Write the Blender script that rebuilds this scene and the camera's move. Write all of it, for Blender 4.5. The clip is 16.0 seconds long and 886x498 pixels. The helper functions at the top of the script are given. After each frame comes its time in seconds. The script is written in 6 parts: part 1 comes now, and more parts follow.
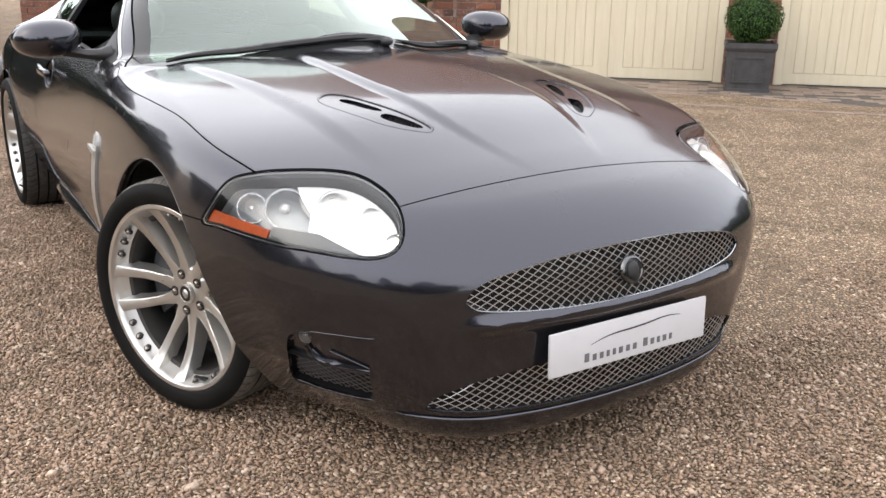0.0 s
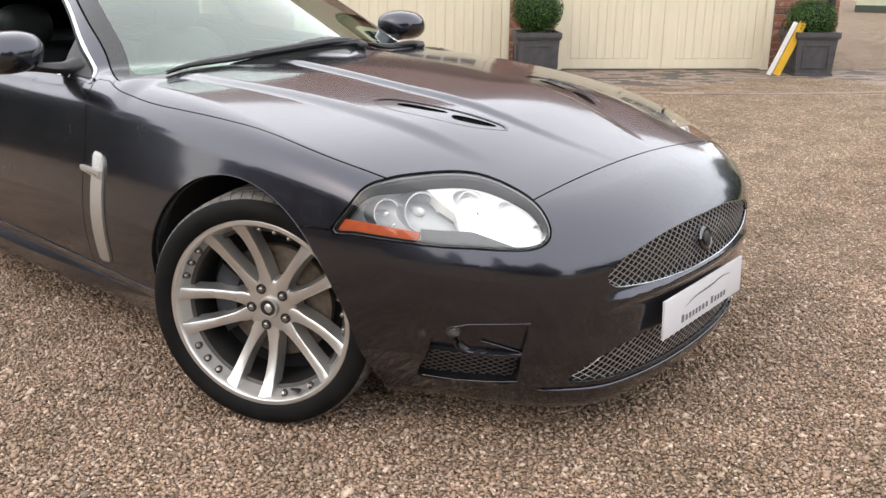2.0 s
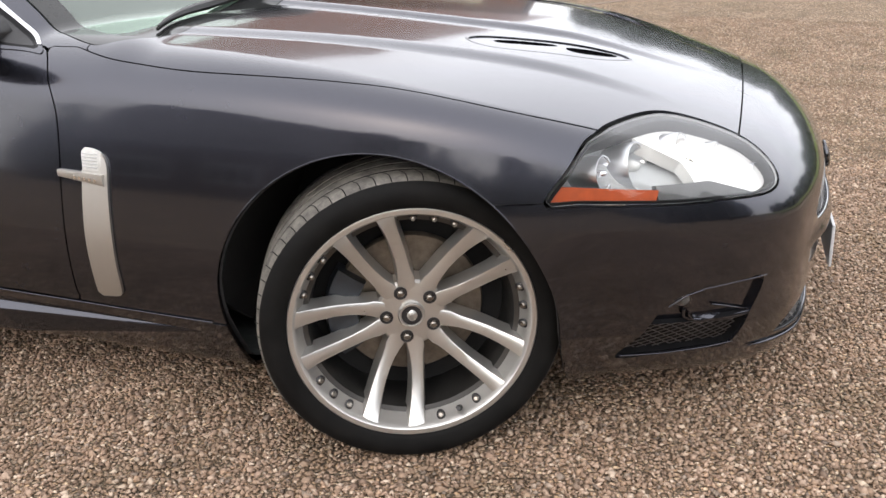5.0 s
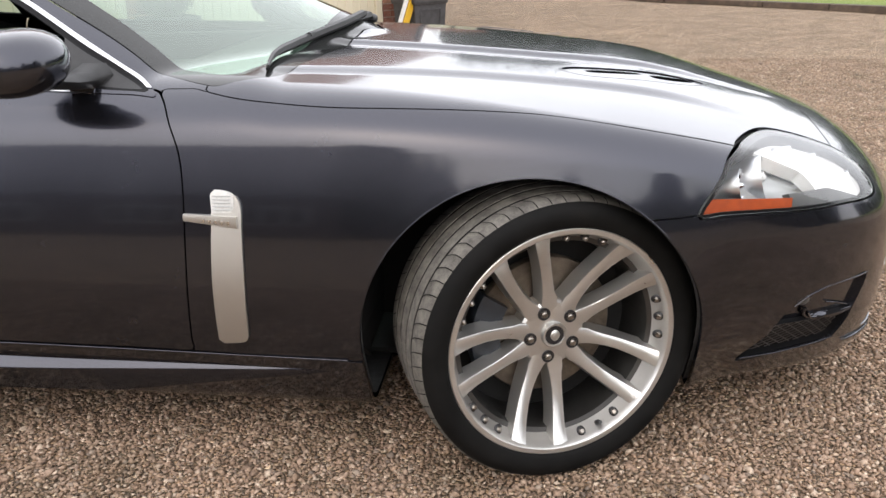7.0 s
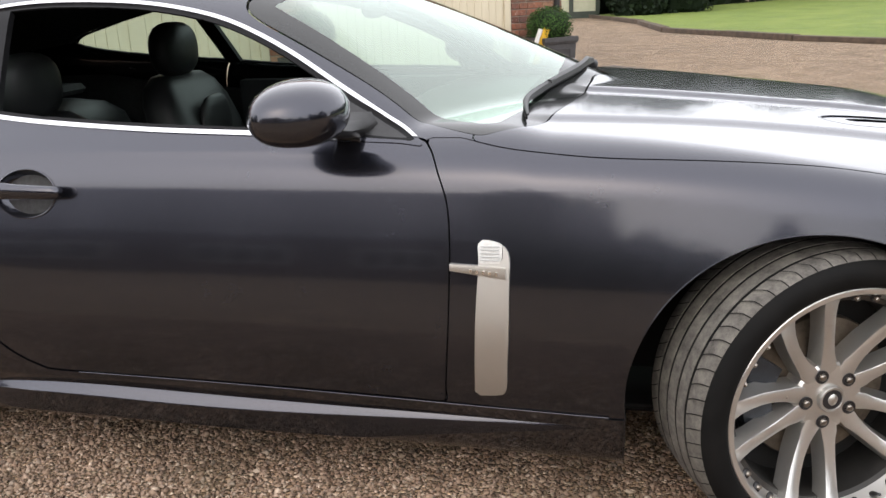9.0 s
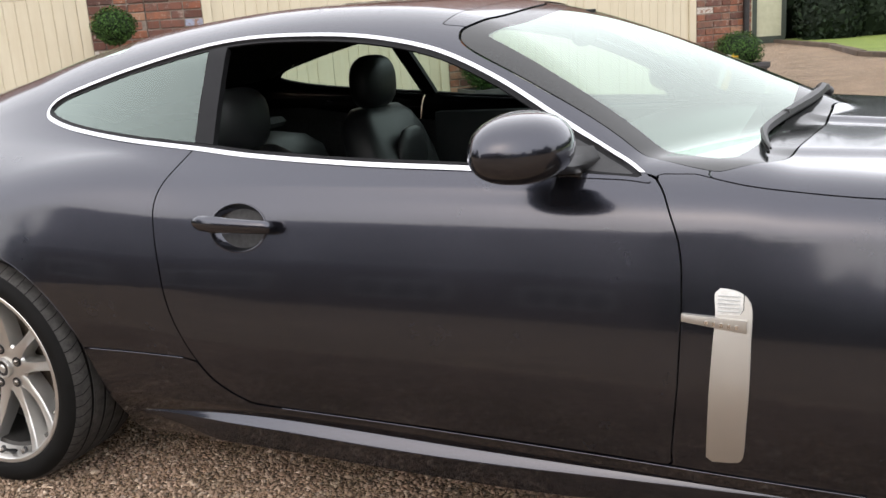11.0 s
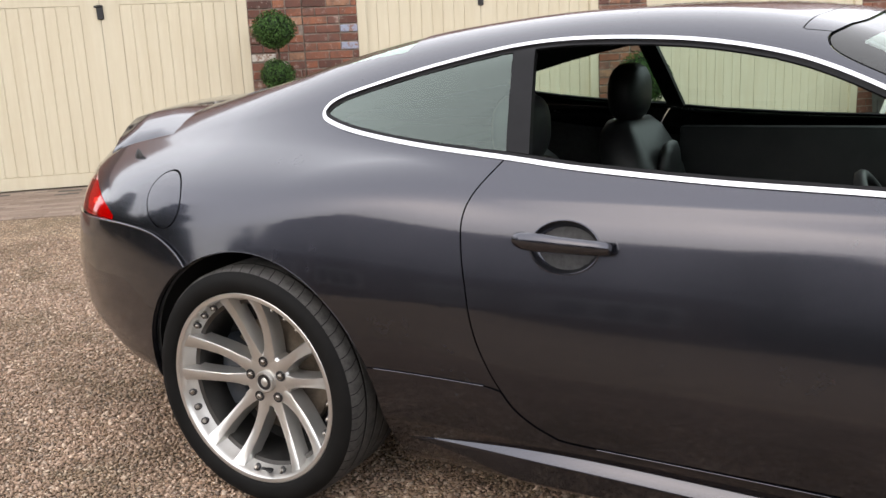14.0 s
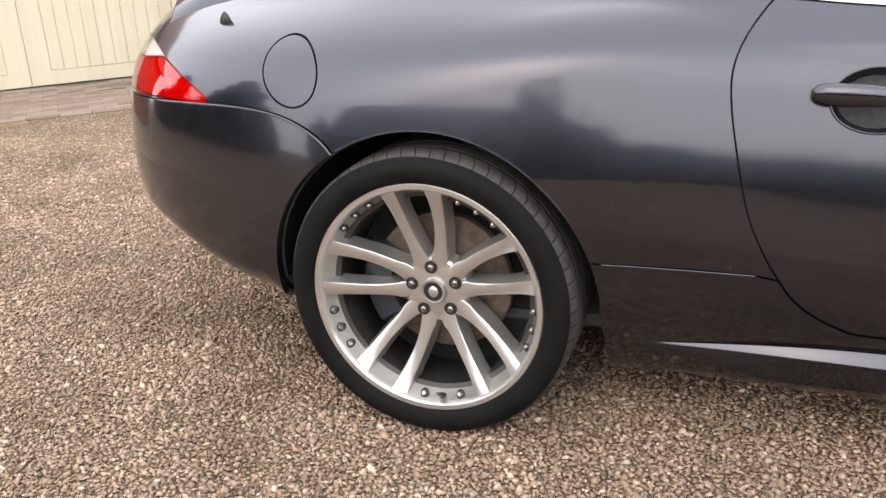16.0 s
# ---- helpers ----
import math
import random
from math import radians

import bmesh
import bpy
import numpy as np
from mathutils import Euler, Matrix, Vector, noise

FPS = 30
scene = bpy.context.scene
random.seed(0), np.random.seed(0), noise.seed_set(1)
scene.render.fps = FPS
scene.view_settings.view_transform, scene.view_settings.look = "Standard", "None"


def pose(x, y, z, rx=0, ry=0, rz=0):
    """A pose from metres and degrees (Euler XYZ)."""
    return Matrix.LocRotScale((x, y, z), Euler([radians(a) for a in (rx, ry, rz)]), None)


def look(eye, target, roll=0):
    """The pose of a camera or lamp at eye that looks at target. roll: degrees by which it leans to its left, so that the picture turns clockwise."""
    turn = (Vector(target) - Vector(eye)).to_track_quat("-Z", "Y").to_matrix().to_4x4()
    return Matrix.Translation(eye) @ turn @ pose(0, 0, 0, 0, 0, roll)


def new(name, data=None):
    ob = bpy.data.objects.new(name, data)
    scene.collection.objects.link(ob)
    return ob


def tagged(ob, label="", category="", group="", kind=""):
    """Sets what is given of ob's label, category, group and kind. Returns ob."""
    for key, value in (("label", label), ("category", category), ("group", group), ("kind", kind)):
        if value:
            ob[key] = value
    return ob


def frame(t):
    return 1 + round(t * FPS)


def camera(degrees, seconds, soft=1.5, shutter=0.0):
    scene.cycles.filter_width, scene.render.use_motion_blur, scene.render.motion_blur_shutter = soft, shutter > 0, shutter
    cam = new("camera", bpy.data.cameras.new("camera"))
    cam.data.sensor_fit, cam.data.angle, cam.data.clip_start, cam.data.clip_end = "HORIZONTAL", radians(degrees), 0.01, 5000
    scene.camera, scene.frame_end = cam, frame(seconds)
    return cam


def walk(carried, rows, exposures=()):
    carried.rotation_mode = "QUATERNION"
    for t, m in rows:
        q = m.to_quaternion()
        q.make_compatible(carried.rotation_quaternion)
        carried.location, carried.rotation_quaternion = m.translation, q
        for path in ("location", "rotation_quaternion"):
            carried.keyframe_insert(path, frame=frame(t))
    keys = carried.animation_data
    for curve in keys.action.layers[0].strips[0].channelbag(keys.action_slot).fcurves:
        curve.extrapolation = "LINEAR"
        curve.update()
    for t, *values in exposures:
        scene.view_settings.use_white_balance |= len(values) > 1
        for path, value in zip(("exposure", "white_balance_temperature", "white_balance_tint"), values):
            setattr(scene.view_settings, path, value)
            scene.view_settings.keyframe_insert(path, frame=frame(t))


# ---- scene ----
cam = camera(52.9, 16.0)
PATH = [
    (0, (2.4, -1.479, 1.218), (0.785, -0.46, 0.623), 0.5),
    (0.5, (2.359, -1.759, 1.242), (0.805, -0.644, 0.658), 0.3),
    (1, (2.192, -1.923, 1.234), (0.722, -0.703, 0.643), 0.7),
    (1.5, (2.023, -2.067, 1.243), (0.672, -0.721, 0.64), 1.0),
    (2, (1.861, -2.313, 1.259), (0.648, -0.844, 0.65), 0.3),
    (2.5, (1.671, -2.42, 1.244), (0.545, -0.894, 0.608), -0.4),
    (3, (1.405, -2.431, 1.249), (0.394, -0.849, 0.558), -1.2),
    (3.2, (1.321, -2.45, 1.235), (0.375, -0.828, 0.548), -1.0),
    (5.3, (0.468, -2.527, 1.21), (-0.018, -0.739, 0.458), -1.2),
    (5.5, (0.388, -2.604, 1.215), (-0.053, -0.796, 0.482), -0.8),
    (6, (0.241, -2.716, 1.222), (-0.094, -0.869, 0.533), -0.5),
    (6.5, (0.088, -2.682, 1.203), (-0.16, -0.822, 0.512), -1.1),
    (7, (-0.032, -2.691, 1.192), (-0.252, -0.815, 0.538), -1.8),
    (7.5, (-0.192, -2.793, 1.235), (-0.394, -0.901, 0.622), -2.3),
    (8, (-0.304, -2.847, 1.245), (-0.548, -0.940, 0.694), -2.6),
    (8.5, (-0.348, -2.796, 1.235), (-0.707, -0.909, 0.677), -2.9),
    (8.7, (-0.375, -2.748, 1.227), (-0.763, -0.871, 0.655), -2.7),
    (11, (-0.567, -2.588, 1.222), (-1.347, -0.812, 0.734), -4.1),
    (11.5, (-0.591, -2.602, 1.222), (-1.48, -0.869, 0.769), -3.6),
    (12, (-0.626, -2.62, 1.222), (-1.579, -0.913, 0.798), -2.9),
    (12.5, (-0.686, -2.646, 1.225), (-1.646, -0.941, 0.809), -2.2),
    (13, (-0.836, -2.706, 1.23), (-1.776, -0.991, 0.808), -2.1),
    (13.5, (-0.975, -2.719, 1.225), (-1.909, -1.003, 0.797), -2.5),
    (14, (-1.178, -2.635, 1.228), (-2.13, -0.934, 0.777), -2.7),
    (14.5, (-1.358, -2.614, 1.214), (-2.286, -0.909, 0.732), -2.0),
    (15, (-1.591, -2.661, 1.189), (-2.432, -0.926, 0.657), -1.6),
    (15.5, (-1.813, -2.651, 1.147), (-2.577, -0.902, 0.549), -2.3),
    (16, (-2.055, -2.599, 1.108), (-2.734, -0.842, 0.436), -3.5),
]
walk(cam, [(t, look(eye, target, roll)) for t, eye, target, roll in PATH],
     [(0, 0.16), (3, 0.18), (5.5, 0.14), (8.5, 0.10), (12.5, 0.12), (14, 0.16), (15, 0.2), (15.5, 0.32), (16, 0.50)])

# ---- light: an even overcast sky ----
world = bpy.data.worlds.new("sky")
scene.world = world
world.use_nodes = True
wn = world.node_tree.nodes
sky = wn.new("ShaderNodeTexSky")
sky.sky_type, sky.sun_disc = "NISHITA", False
sky.sun_elevation, sky.sun_rotation = radians(36), radians(192)
sky.air_density, sky.dust_density, sky.ozone_density = 1.0, 4.0, 1.2
haze = wn.new("ShaderNodeMixRGB")
haze.inputs[0].default_value = 0.58
haze.inputs[2].default_value = (24.3, 24.0, 24.7, 1)
world.node_tree.links.new(sky.outputs[0], haze.inputs[1])
world.node_tree.links.new(haze.outputs[0], wn["Background"].inputs[0])
wn["Background"].inputs[1].default_value = 0.137
sun_data = bpy.data.lights.new("sun", "SUN")
sun_data.energy, sun_data.angle, sun_data.color = 0.6, radians(165), (1.0, 0.985, 0.965)
sun = new("sun", sun_data)
sun.matrix_world = look((-0.4, -1.2, 8.5), (0, 0, 0))
scene.view_settings.exposure = 0.0


# ---- materials ----
class Nodes:
    """A short hand for a node material with a Principled surface."""

    def __init__(self, name, colour=(0.5, 0.5, 0.5), rough=0.5, metal=0.0):
        self.mat = bpy.data.materials.new(name)
        self.mat.use_nodes = True
        self.tree = self.mat.node_tree
        self.main = self.tree.nodes["Principled BSDF"]
        self.out = self.tree.nodes["Material Output"]
        self.set("Base Color", colour)
        self.set("Roughness", rough)
        self.set("Metallic", metal)

    def set(self, key, value):
        if isinstance(value, (tuple, list)) and len(value) == 3 and key != "Normal":
            value = (*value, 1)
        self.main.inputs[key].default_value = value
        return self

    def link(self, a, b):
        self.tree.links.new(a, b)

    def node(self, kind, **values):
        n = self.tree.nodes.new("ShaderNode" + kind)
        for k, v in values.items():
            n.inputs[k.replace("_", " ")].default_value = v
        return n

    def place(self, world=False):
        if world:
            return self.node("NewGeometry").outputs["Position"]
        return self.node("TexCoord").outputs["Object"]

    def noise(self, scale, detail=4, rough=0.6, at=None):
        n = self.node("TexNoise", Scale=scale, Detail=detail, Roughness=rough)
        self.link(at or self.place(), n.inputs["Vector"])
        return n.outputs[0]

    def ramp(self, fac, *stops):
        r = self.node("ValToRGB")
        e = r.color_ramp.elements
        while len(e) < len(stops):
            e.new(0.5)
        for el, (pos, col) in zip(e, stops):
            el.position, el.color = pos, (*col, 1) if len(col) == 3 else col
        self.link(fac, r.inputs[0])
        return r.outputs[0]

    def mix(self, fac, a, b, how="MIX"):
        m = self.node("MixRGB")
        m.blend_type = how
        for i, v in enumerate((fac, a, b)):
            if isinstance(v, (float, int)):
                m.inputs[i].default_value = v if i == 0 else (v, v, v, 1)
            elif isinstance(v, tuple):
                m.inputs[i].default_value = (*v, 1)
            else:
                self.link(v, m.inputs[i])
        return m.outputs[0]

    def maths(self, how, a, b=0.0):
        m = self.node("Math")
        m.operation = how
        for i, v in enumerate((a, b)):
            if isinstance(v, (float, int)):
                m.inputs[i].default_value = v
            else:
                self.link(v, m.inputs[i])
        return m.outputs[0]

    def colour(self, socket):
        self.link(socket, self.main.inputs["Base Color"])
        return self

    def rough(self, socket):
        self.link(socket, self.main.inputs["Roughness"])
        return self

    def bump(self, height, strength=0.3, distance=0.01):
        b = self.node("Bump", Strength=strength, Distance=distance)
        self.link(height, b.inputs["Height"])
        self.link(b.outputs[0], self.main.inputs["Normal"])
        return self


def grey(v):
    return (v, v, v)


def paint_material():
    n = Nodes("car_paint", (0.016, 0.019, 0.027), 0.36, 0.92)
    n.set("Specular IOR Level", 0.0)
    flake = n.node("TexVoronoi", Scale=1400.0)
    n.link(n.place(), flake.inputs["Vector"])
    wide = n.noise(1.3, 3)
    base = n.mix(wide, (0.0364, 0.0378, 0.0490), (0.0400, 0.0414, 0.0535))
    n.colour(n.mix(n.ramp(flake.outputs["Color"], (0.55, grey(0)), (1.0, grey(0.12))), base, (0.11, 0.118, 0.14)))
    n.set("Coat Weight", 1.0).set("Coat Roughness", 0.075).set("Coat IOR", 1.50)
    dust = n.ramp(n.noise(5, 6, 0.7), (0.45, grey(0.23)), (0.75, grey(0.29)))
    n.rough(dust)
    return n.mat


def metal_material(name, colour, rough, speck=0.06):
    n = Nodes(name, colour, rough, 1.0)
    n.rough(n.ramp(n.noise(30, 5), (0.3, grey(max(rough - speck, 0.02))), (0.7, grey(rough + speck))))
    return n.mat


def alloy_material():
    n = Nodes("alloy_silver", (0.66, 0.65, 0.63), 0.34, 0.85)
    dirt = n.noise(60, 6, 0.75)
    wide = n.noise(7, 3, 0.5)
    clean = n.mix(wide, (0.54, 0.53, 0.51), (0.64, 0.63, 0.605))
    n.colour(n.mix(n.ramp(dirt, (0.55, grey(0)), (0.8, grey(0.25))), clean, (0.36, 0.33, 0.29)))
    n.rough(n.ramp(wide, (0.3, grey(0.27)), (0.7, grey(0.33))))
    n.set("Coat Weight", 0.4).set("Coat Roughness", 0.08)
    return n.mat


def plain_material(name, colour, rough, scale=20.0, vary=0.25, bump=0.15, size=0.002, metal=0.0):
    n = Nodes(name, colour, rough, metal)
    a = n.noise(scale, 6, 0.65)
    dark = tuple(c * (1 - vary) for c in colour)
    light = tuple(min(c * (1 + vary), 1) for c in colour)
    n.colour(n.ramp(a, (0.3, dark), (0.7, light)))
    n.bump(n.noise(scale * 6, 4), bump, size)
    return n.mat


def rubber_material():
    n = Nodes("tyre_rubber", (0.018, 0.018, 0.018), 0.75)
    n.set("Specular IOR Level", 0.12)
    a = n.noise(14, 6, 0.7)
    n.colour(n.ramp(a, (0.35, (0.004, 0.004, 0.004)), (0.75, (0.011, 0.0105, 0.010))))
    n.rough(n.ramp(a, (0.3, grey(0.6)), (0.7, grey(0.85))))
    n.bump(n.noise(160, 3), 0.2, 0.001)
    return n.mat


def tread_material(name, dark, light):
    n = Nodes(name, dark, 0.85)
    a = n.noise(30, 6, 0.75)
    n.colour(n.ramp(a, (0.3, dark), (0.75, light)))
    n.bump(n.noise(200, 3), 0.4, 0.001)
    return n.mat


def clear_material(name, tint, head_on=0.05, power=4.0, shade=(1, 1, 1)):
    """Glass: a tinted clear pane with a sharp reflection that grows towards a grazing view."""
    n = Nodes(name)
    clear = n.node("BsdfTransparent")
    clear.inputs[0].default_value = (*tint, 1)
    shine = n.node("BsdfGlossy", Roughness=0.0)
    shine.inputs[0].default_value = (*shade, 1)
    facing = n.node("LayerWeight", Blend=0.5).outputs["Facing"]
    gloss = n.maths("ADD", n.maths("MULTIPLY", n.maths("POWER", facing, power), 0.92 - head_on), head_on)
    mix = n.node("MixShader")
    n.link(gloss, mix.inputs[0])
    n.link(clear.outputs[0], mix.inputs[1])
    n.link(shine.outputs[0], mix.inputs[2])
    n.link(mix.outputs[0], n.out.inputs["Surface"])
    n.tree.nodes.remove(n.main)
    return n.mat


def lamp_material(name, colour, strength):
    n = Nodes(name, colour, 0.4)
    n.set("Emission Color", colour).set("Emission Strength", strength)
    return n.mat


def leather_material():
    n = Nodes("black_leather", (0.014, 0.014, 0.015), 0.45)
    n.set("Specular IOR Level", 0.3)
    v = n.node("TexVoronoi", Scale=420.0)
    n.link(n.place(), v.inputs["Vector"])
    n.colour(n.ramp(n.noise(9, 5), (0.3, (0.010, 0.010, 0.011)), (0.7, (0.018, 0.018, 0.019))))
    n.bump(v.outputs["Distance"], 0.25, 0.001)
    return n.mat


PEBBLES = ((0.0, (0.155, 0.1, 0.071)), (0.16, (0.355, 0.242, 0.167)), (0.34, (0.242, 0.156, 0.106)), (0.5, (0.443, 0.317, 0.236)), (0.66, (0.309, 0.203, 0.14)),
           (0.8, (0.617, 0.479, 0.37)), (0.9, (0.17, 0.126, 0.099)), (1.0, (0.412, 0.271, 0.181)))


def silt(n, at):
    """Patches of damp olive silt and of dry, pale stones, some decimetres wide."""
    return n.ramp(n.noise(3.2, 5, 0.62, at), (0.34, (0.76, 0.78, 0.72)), (0.5, (0.98, 1.0, 0.99)), (0.66, (1.15, 1.17, 1.16)))


def gravel_material():
    n = Nodes("gravel_bed", (0.234, 0.179, 0.133), 0.9)
    at = n.place(True)
    warp = n.mix(0.012, at, n.node("TexNoise", Scale=30.0).outputs["Color"], "ADD")
    v = n.node("TexVoronoi", Scale=68.0)
    v.inputs["Randomness"].default_value = 1.0
    n.link(warp, v.inputs["Vector"])
    edge = n.node("TexVoronoi", Scale=68.0)
    edge.feature = "DISTANCE_TO_EDGE"
    n.link(warp, edge.inputs["Vector"])
    hue = n.node("SeparateColor")
    n.link(v.outputs["Color"], hue.inputs[0])
    stone = n.ramp(hue.outputs[0], *PEBBLES)
    gap = n.ramp(edge.outputs[0], (0.0, grey(0)), (0.24, grey(1)))
    col = n.mix(gap, (0.05, 0.038, 0.028), stone)
    wide = n.ramp(n.noise(0.35, 5, 0.6, at), (0.3, (1.26, 1.24, 1.12)), (0.7, (1.52, 1.49, 1.34)))
    n.colour(n.mix(1.0, n.mix(1.0, col, wide, "MULTIPLY"), silt(n, at), "MULTIPLY"))
    n.bump(n.ramp(edge.outputs[0], (0.0, grey(0)), (0.3, grey(1))), 0.9, 0.012)
    return n.mat


def pebble_material():
    n = Nodes("pebble", (0.312, 0.234, 0.156), 0.75)
    pick = n.node("NewGeometry").outputs["Random Per Island"]
    col = n.ramp(pick, *PEBBLES)
    grain = n.ramp(n.noise(220, 4, 0.7, n.place(True)), (0.3, grey(0.75)), (0.7, grey(1.1)))
    n.colour(n.mix(1.0, n.mix(1.0, col, grain, "MULTIPLY"), silt(n, n.place(True)), "MULTIPLY"))
    return n.mat


def brick_material():
    n = Nodes("old_brick", (0.234, 0.094, 0.062), 0.88)
    pick = n.node("ObjectInfo").outputs["Random"]
    col = n.ramp(pick, (0.0, (0.078, 0.035, 0.027)), (0.22, (0.203, 0.074, 0.043)), (0.45, (0.281, 0.113, 0.062)), (0.62, (0.133, 0.058, 0.043)), (0.78, (0.328, 0.179, 0.109)), (0.9, (0.234, 0.094, 0.058)), (1.0, (0.101, 0.047, 0.039)))
    at = n.place(True)
    soot = n.noise(11, 6, 0.7, at)
    c2 = n.mix(n.ramp(soot, (0.46, grey(0)), (0.68, grey(0.7))), col, (0.066, 0.047, 0.041))
    lime = n.ramp(n.noise(17, 5, 0.75, at), (0.57, grey(0)), (0.68, grey(0.65)))
    n.colour(n.mix(lime, c2, (0.429, 0.374, 0.328)))
    n.bump(n.noise(60, 6, 0.7, at), 0.5, 0.004)
    return n.mat


def washed_brick_material(name, colour):
    n = Nodes(name, colour, 0.85)
    at = n.place(True)
    chip = n.ramp(n.noise(26, 6, 0.75, at), (0.50, grey(0)), (0.58, grey(1)))
    n.colour(n.mix(chip, colour, (0.234, 0.133, 0.094)))
    n.bump(n.noise(70, 5, 0.7, at), 0.5, 0.003)
    return n.mat


def cream_material():
    n = Nodes("cream_paint", (0.601, 0.538, 0.398), 0.5)
    at = n.place(True)
    stretch = n.node("Mapping")
    stretch.inputs["Scale"].default_value = (6, 6, 0.6)
    n.link(at, stretch.inputs["Vector"])
    run = n.noise(2.0, 6, 0.7, stretch.outputs[0])
    n.colour(n.ramp(run, (0.3, (0.546, 0.484, 0.351)), (0.7, (0.616, 0.562, 0.429))))
    n.bump(n.noise(40, 5, 0.6, at), 0.12, 0.003)
    return n.mat


def paver_material():
    n = Nodes("paver", (0.218, 0.172, 0.140), 0.9)
    pick = n.node("ObjectInfo").outputs["Random"]
    isle = n.node("NewGeometry").outputs["Random Per Island"]
    both = n.maths("FRACT", n.maths("ADD", pick, isle))
    at = n.place(True)
    col = n.ramp(both, (0.0, (0.172, 0.126, 0.096)), (0.5, (0.230, 0.172, 0.132)), (1.0, (0.272, 0.212, 0.166)))
    n.colour(n.mix(n.ramp(n.noise(9, 6, 0.7, at), (0.45, grey(0)), (0.8, grey(0.5))), col, (0.133, 0.105, 0.086)))
    n.bump(n.noise(90, 5, 0.7, at), 0.4, 0.003)
    return n.mat


def leaf_material(name, dark, light):
    n = Nodes(name, dark, 0.7)
    isle = n.node("NewGeometry").outputs["Random Per Island"]
    n.colour(n.ramp(isle, (0.0, dark), (0.7, light), (1.0, tuple(min(1, c * 1.5) for c in light))))
    n.set("Specular IOR Level", 0.2)
    return n.mat


def grass_material():
    n = Nodes("lawn_turf", (0.059, 0.106, 0.020), 0.85)
    at = n.place(True)
    a = n.noise(1.1, 6, 0.65, at)
    b = n.noise(45, 5, 0.7, at)
    c = n.ramp(a, (0.3, (0.105, 0.160, 0.020)), (0.55, (0.160, 0.215, 0.030)), (0.75, (0.225, 0.245, 0.048)))
    n.colour(n.mix(0.6, c, n.ramp(b, (0.3, grey(0.45)), (0.7, grey(1.3))), "MULTIPLY"))
    n.bump(b, 0.8, 0.03)
    return n.mat


PAINT = paint_material()
CHROME = metal_material("bright_chrome", (0.72, 0.72, 0.73), 0.09, 0.03)
SATIN = metal_material("satin_silver", (0.56, 0.55, 0.525), 0.46, 0.04)
DARK_CHROME = metal_material("dark_chrome", (0.13, 0.13, 0.135), 0.16, 0.04)
REPEATER = plain_material("repeater_lens", (0.66, 0.66, 0.64), 0.15, 90, 0.15, 0.4)
MESH_GREY = metal_material("dark_mesh", (0.16, 0.16, 0.17), 0.4, 0.05)
NUT = metal_material("nut_steel", (0.30, 0.275, 0.245), 0.3, 0.1)
HOUSING = plain_material("grey_lamp_housing", (0.40, 0.41, 0.41), 0.4, 40, 0.1, 0.05)
SKIRT = plain_material("dark_lamp_skirt", (0.10, 0.10, 0.10), 0.35, 40, 0.15, 0.05)
# chrome lining whose near-white colour carries the glare of the lit lamp
INFILL = plain_material("glare_white_lining", (0.85, 0.84, 0.81), 0.25, 40, 0.04, 0.05, 0.001, 0.35)
# darker than the silver rim: the shade inside the wheel is in the colour
BARREL = metal_material("shaded_barrel", (0.10, 0.098, 0.095), 0.5, 0.08)
CALIPER = plain_material("caliper_black", (0.020, 0.024, 0.030), 0.4, 40, 0.3, 0.2)
DISC = plain_material("brake_disc_steel", (0.16, 0.13, 0.10), 0.55, 30, 0.4, 0.1, 0.002, 0.6)
WIRE = metal_material("grille_wire", (0.70, 0.71, 0.73), 0.38, 0.05)
ALLOY = alloy_material()
RUBBER = rubber_material()
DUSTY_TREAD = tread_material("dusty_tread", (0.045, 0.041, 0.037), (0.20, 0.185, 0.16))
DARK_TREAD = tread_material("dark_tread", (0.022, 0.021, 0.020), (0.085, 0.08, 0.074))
PLASTIC = plain_material("black_plastic", (0.016, 0.016, 0.017), 0.45, 30, 0.3, 0.1)
TRIM_BLACK = plain_material("gloss_black_trim", (0.010, 0.010, 0.011), 0.3, 12, 0.2, 0.0)
TRIM_BLACK.node_tree.nodes["Principled BSDF"].inputs["Specular IOR Level"].default_value = 0.1
# black liners and tray; also paints the shade inside grilles, slots and wheels
VOID = plain_material("underside_black_and_shade", (0.006, 0.006, 0.006), 0.9, 12, 0.3, 0.1)
LEATHER = leather_material()
FABRIC = plain_material("dark_lining", (0.05, 0.05, 0.051), 0.95, 60, 0.3, 0.3)
FRIT = plain_material("windscreen_border", (0.020, 0.021, 0.021), 0.12, 60, 0.2, 0.0)
WINDSCREEN = clear_material("windscreen_glass", (0.60, 0.74, 0.66), 0.11, 2.8, (0.90, 1.0, 0.93))
WINDOW = clear_material("window_glass", (0.60, 0.74, 0.68), 0.055, 2.4, (0.86, 1.0, 0.92))
LENS = clear_material("lamp_lens", (0.96, 0.97, 0.97), 0.04, 4.5)
RED_LENS = clear_material("red_lens", (0.85, 0.02, 0.03), 0.05, 4.5)
AMBER = plain_material("amber_reflector", (0.34, 0.055, 0.008), 0.4, 60, 0.2, 0.1)
RED_BACK = plain_material("red_reflector", (0.55, 0.012, 0.03), 0.35, 120, 0.3, 0.5)
PALE_BACK = plain_material("pale_reflector", (0.75, 0.62, 0.60), 0.3, 120, 0.1, 0.4)
HEADLIGHT_ON = lamp_material("headlight_on", (1.0, 0.95, 0.82), 7.0)
SIDELIGHT_ON = lamp_material("tail_bulb_on", (1.0, 0.6, 0.25), 6.0)
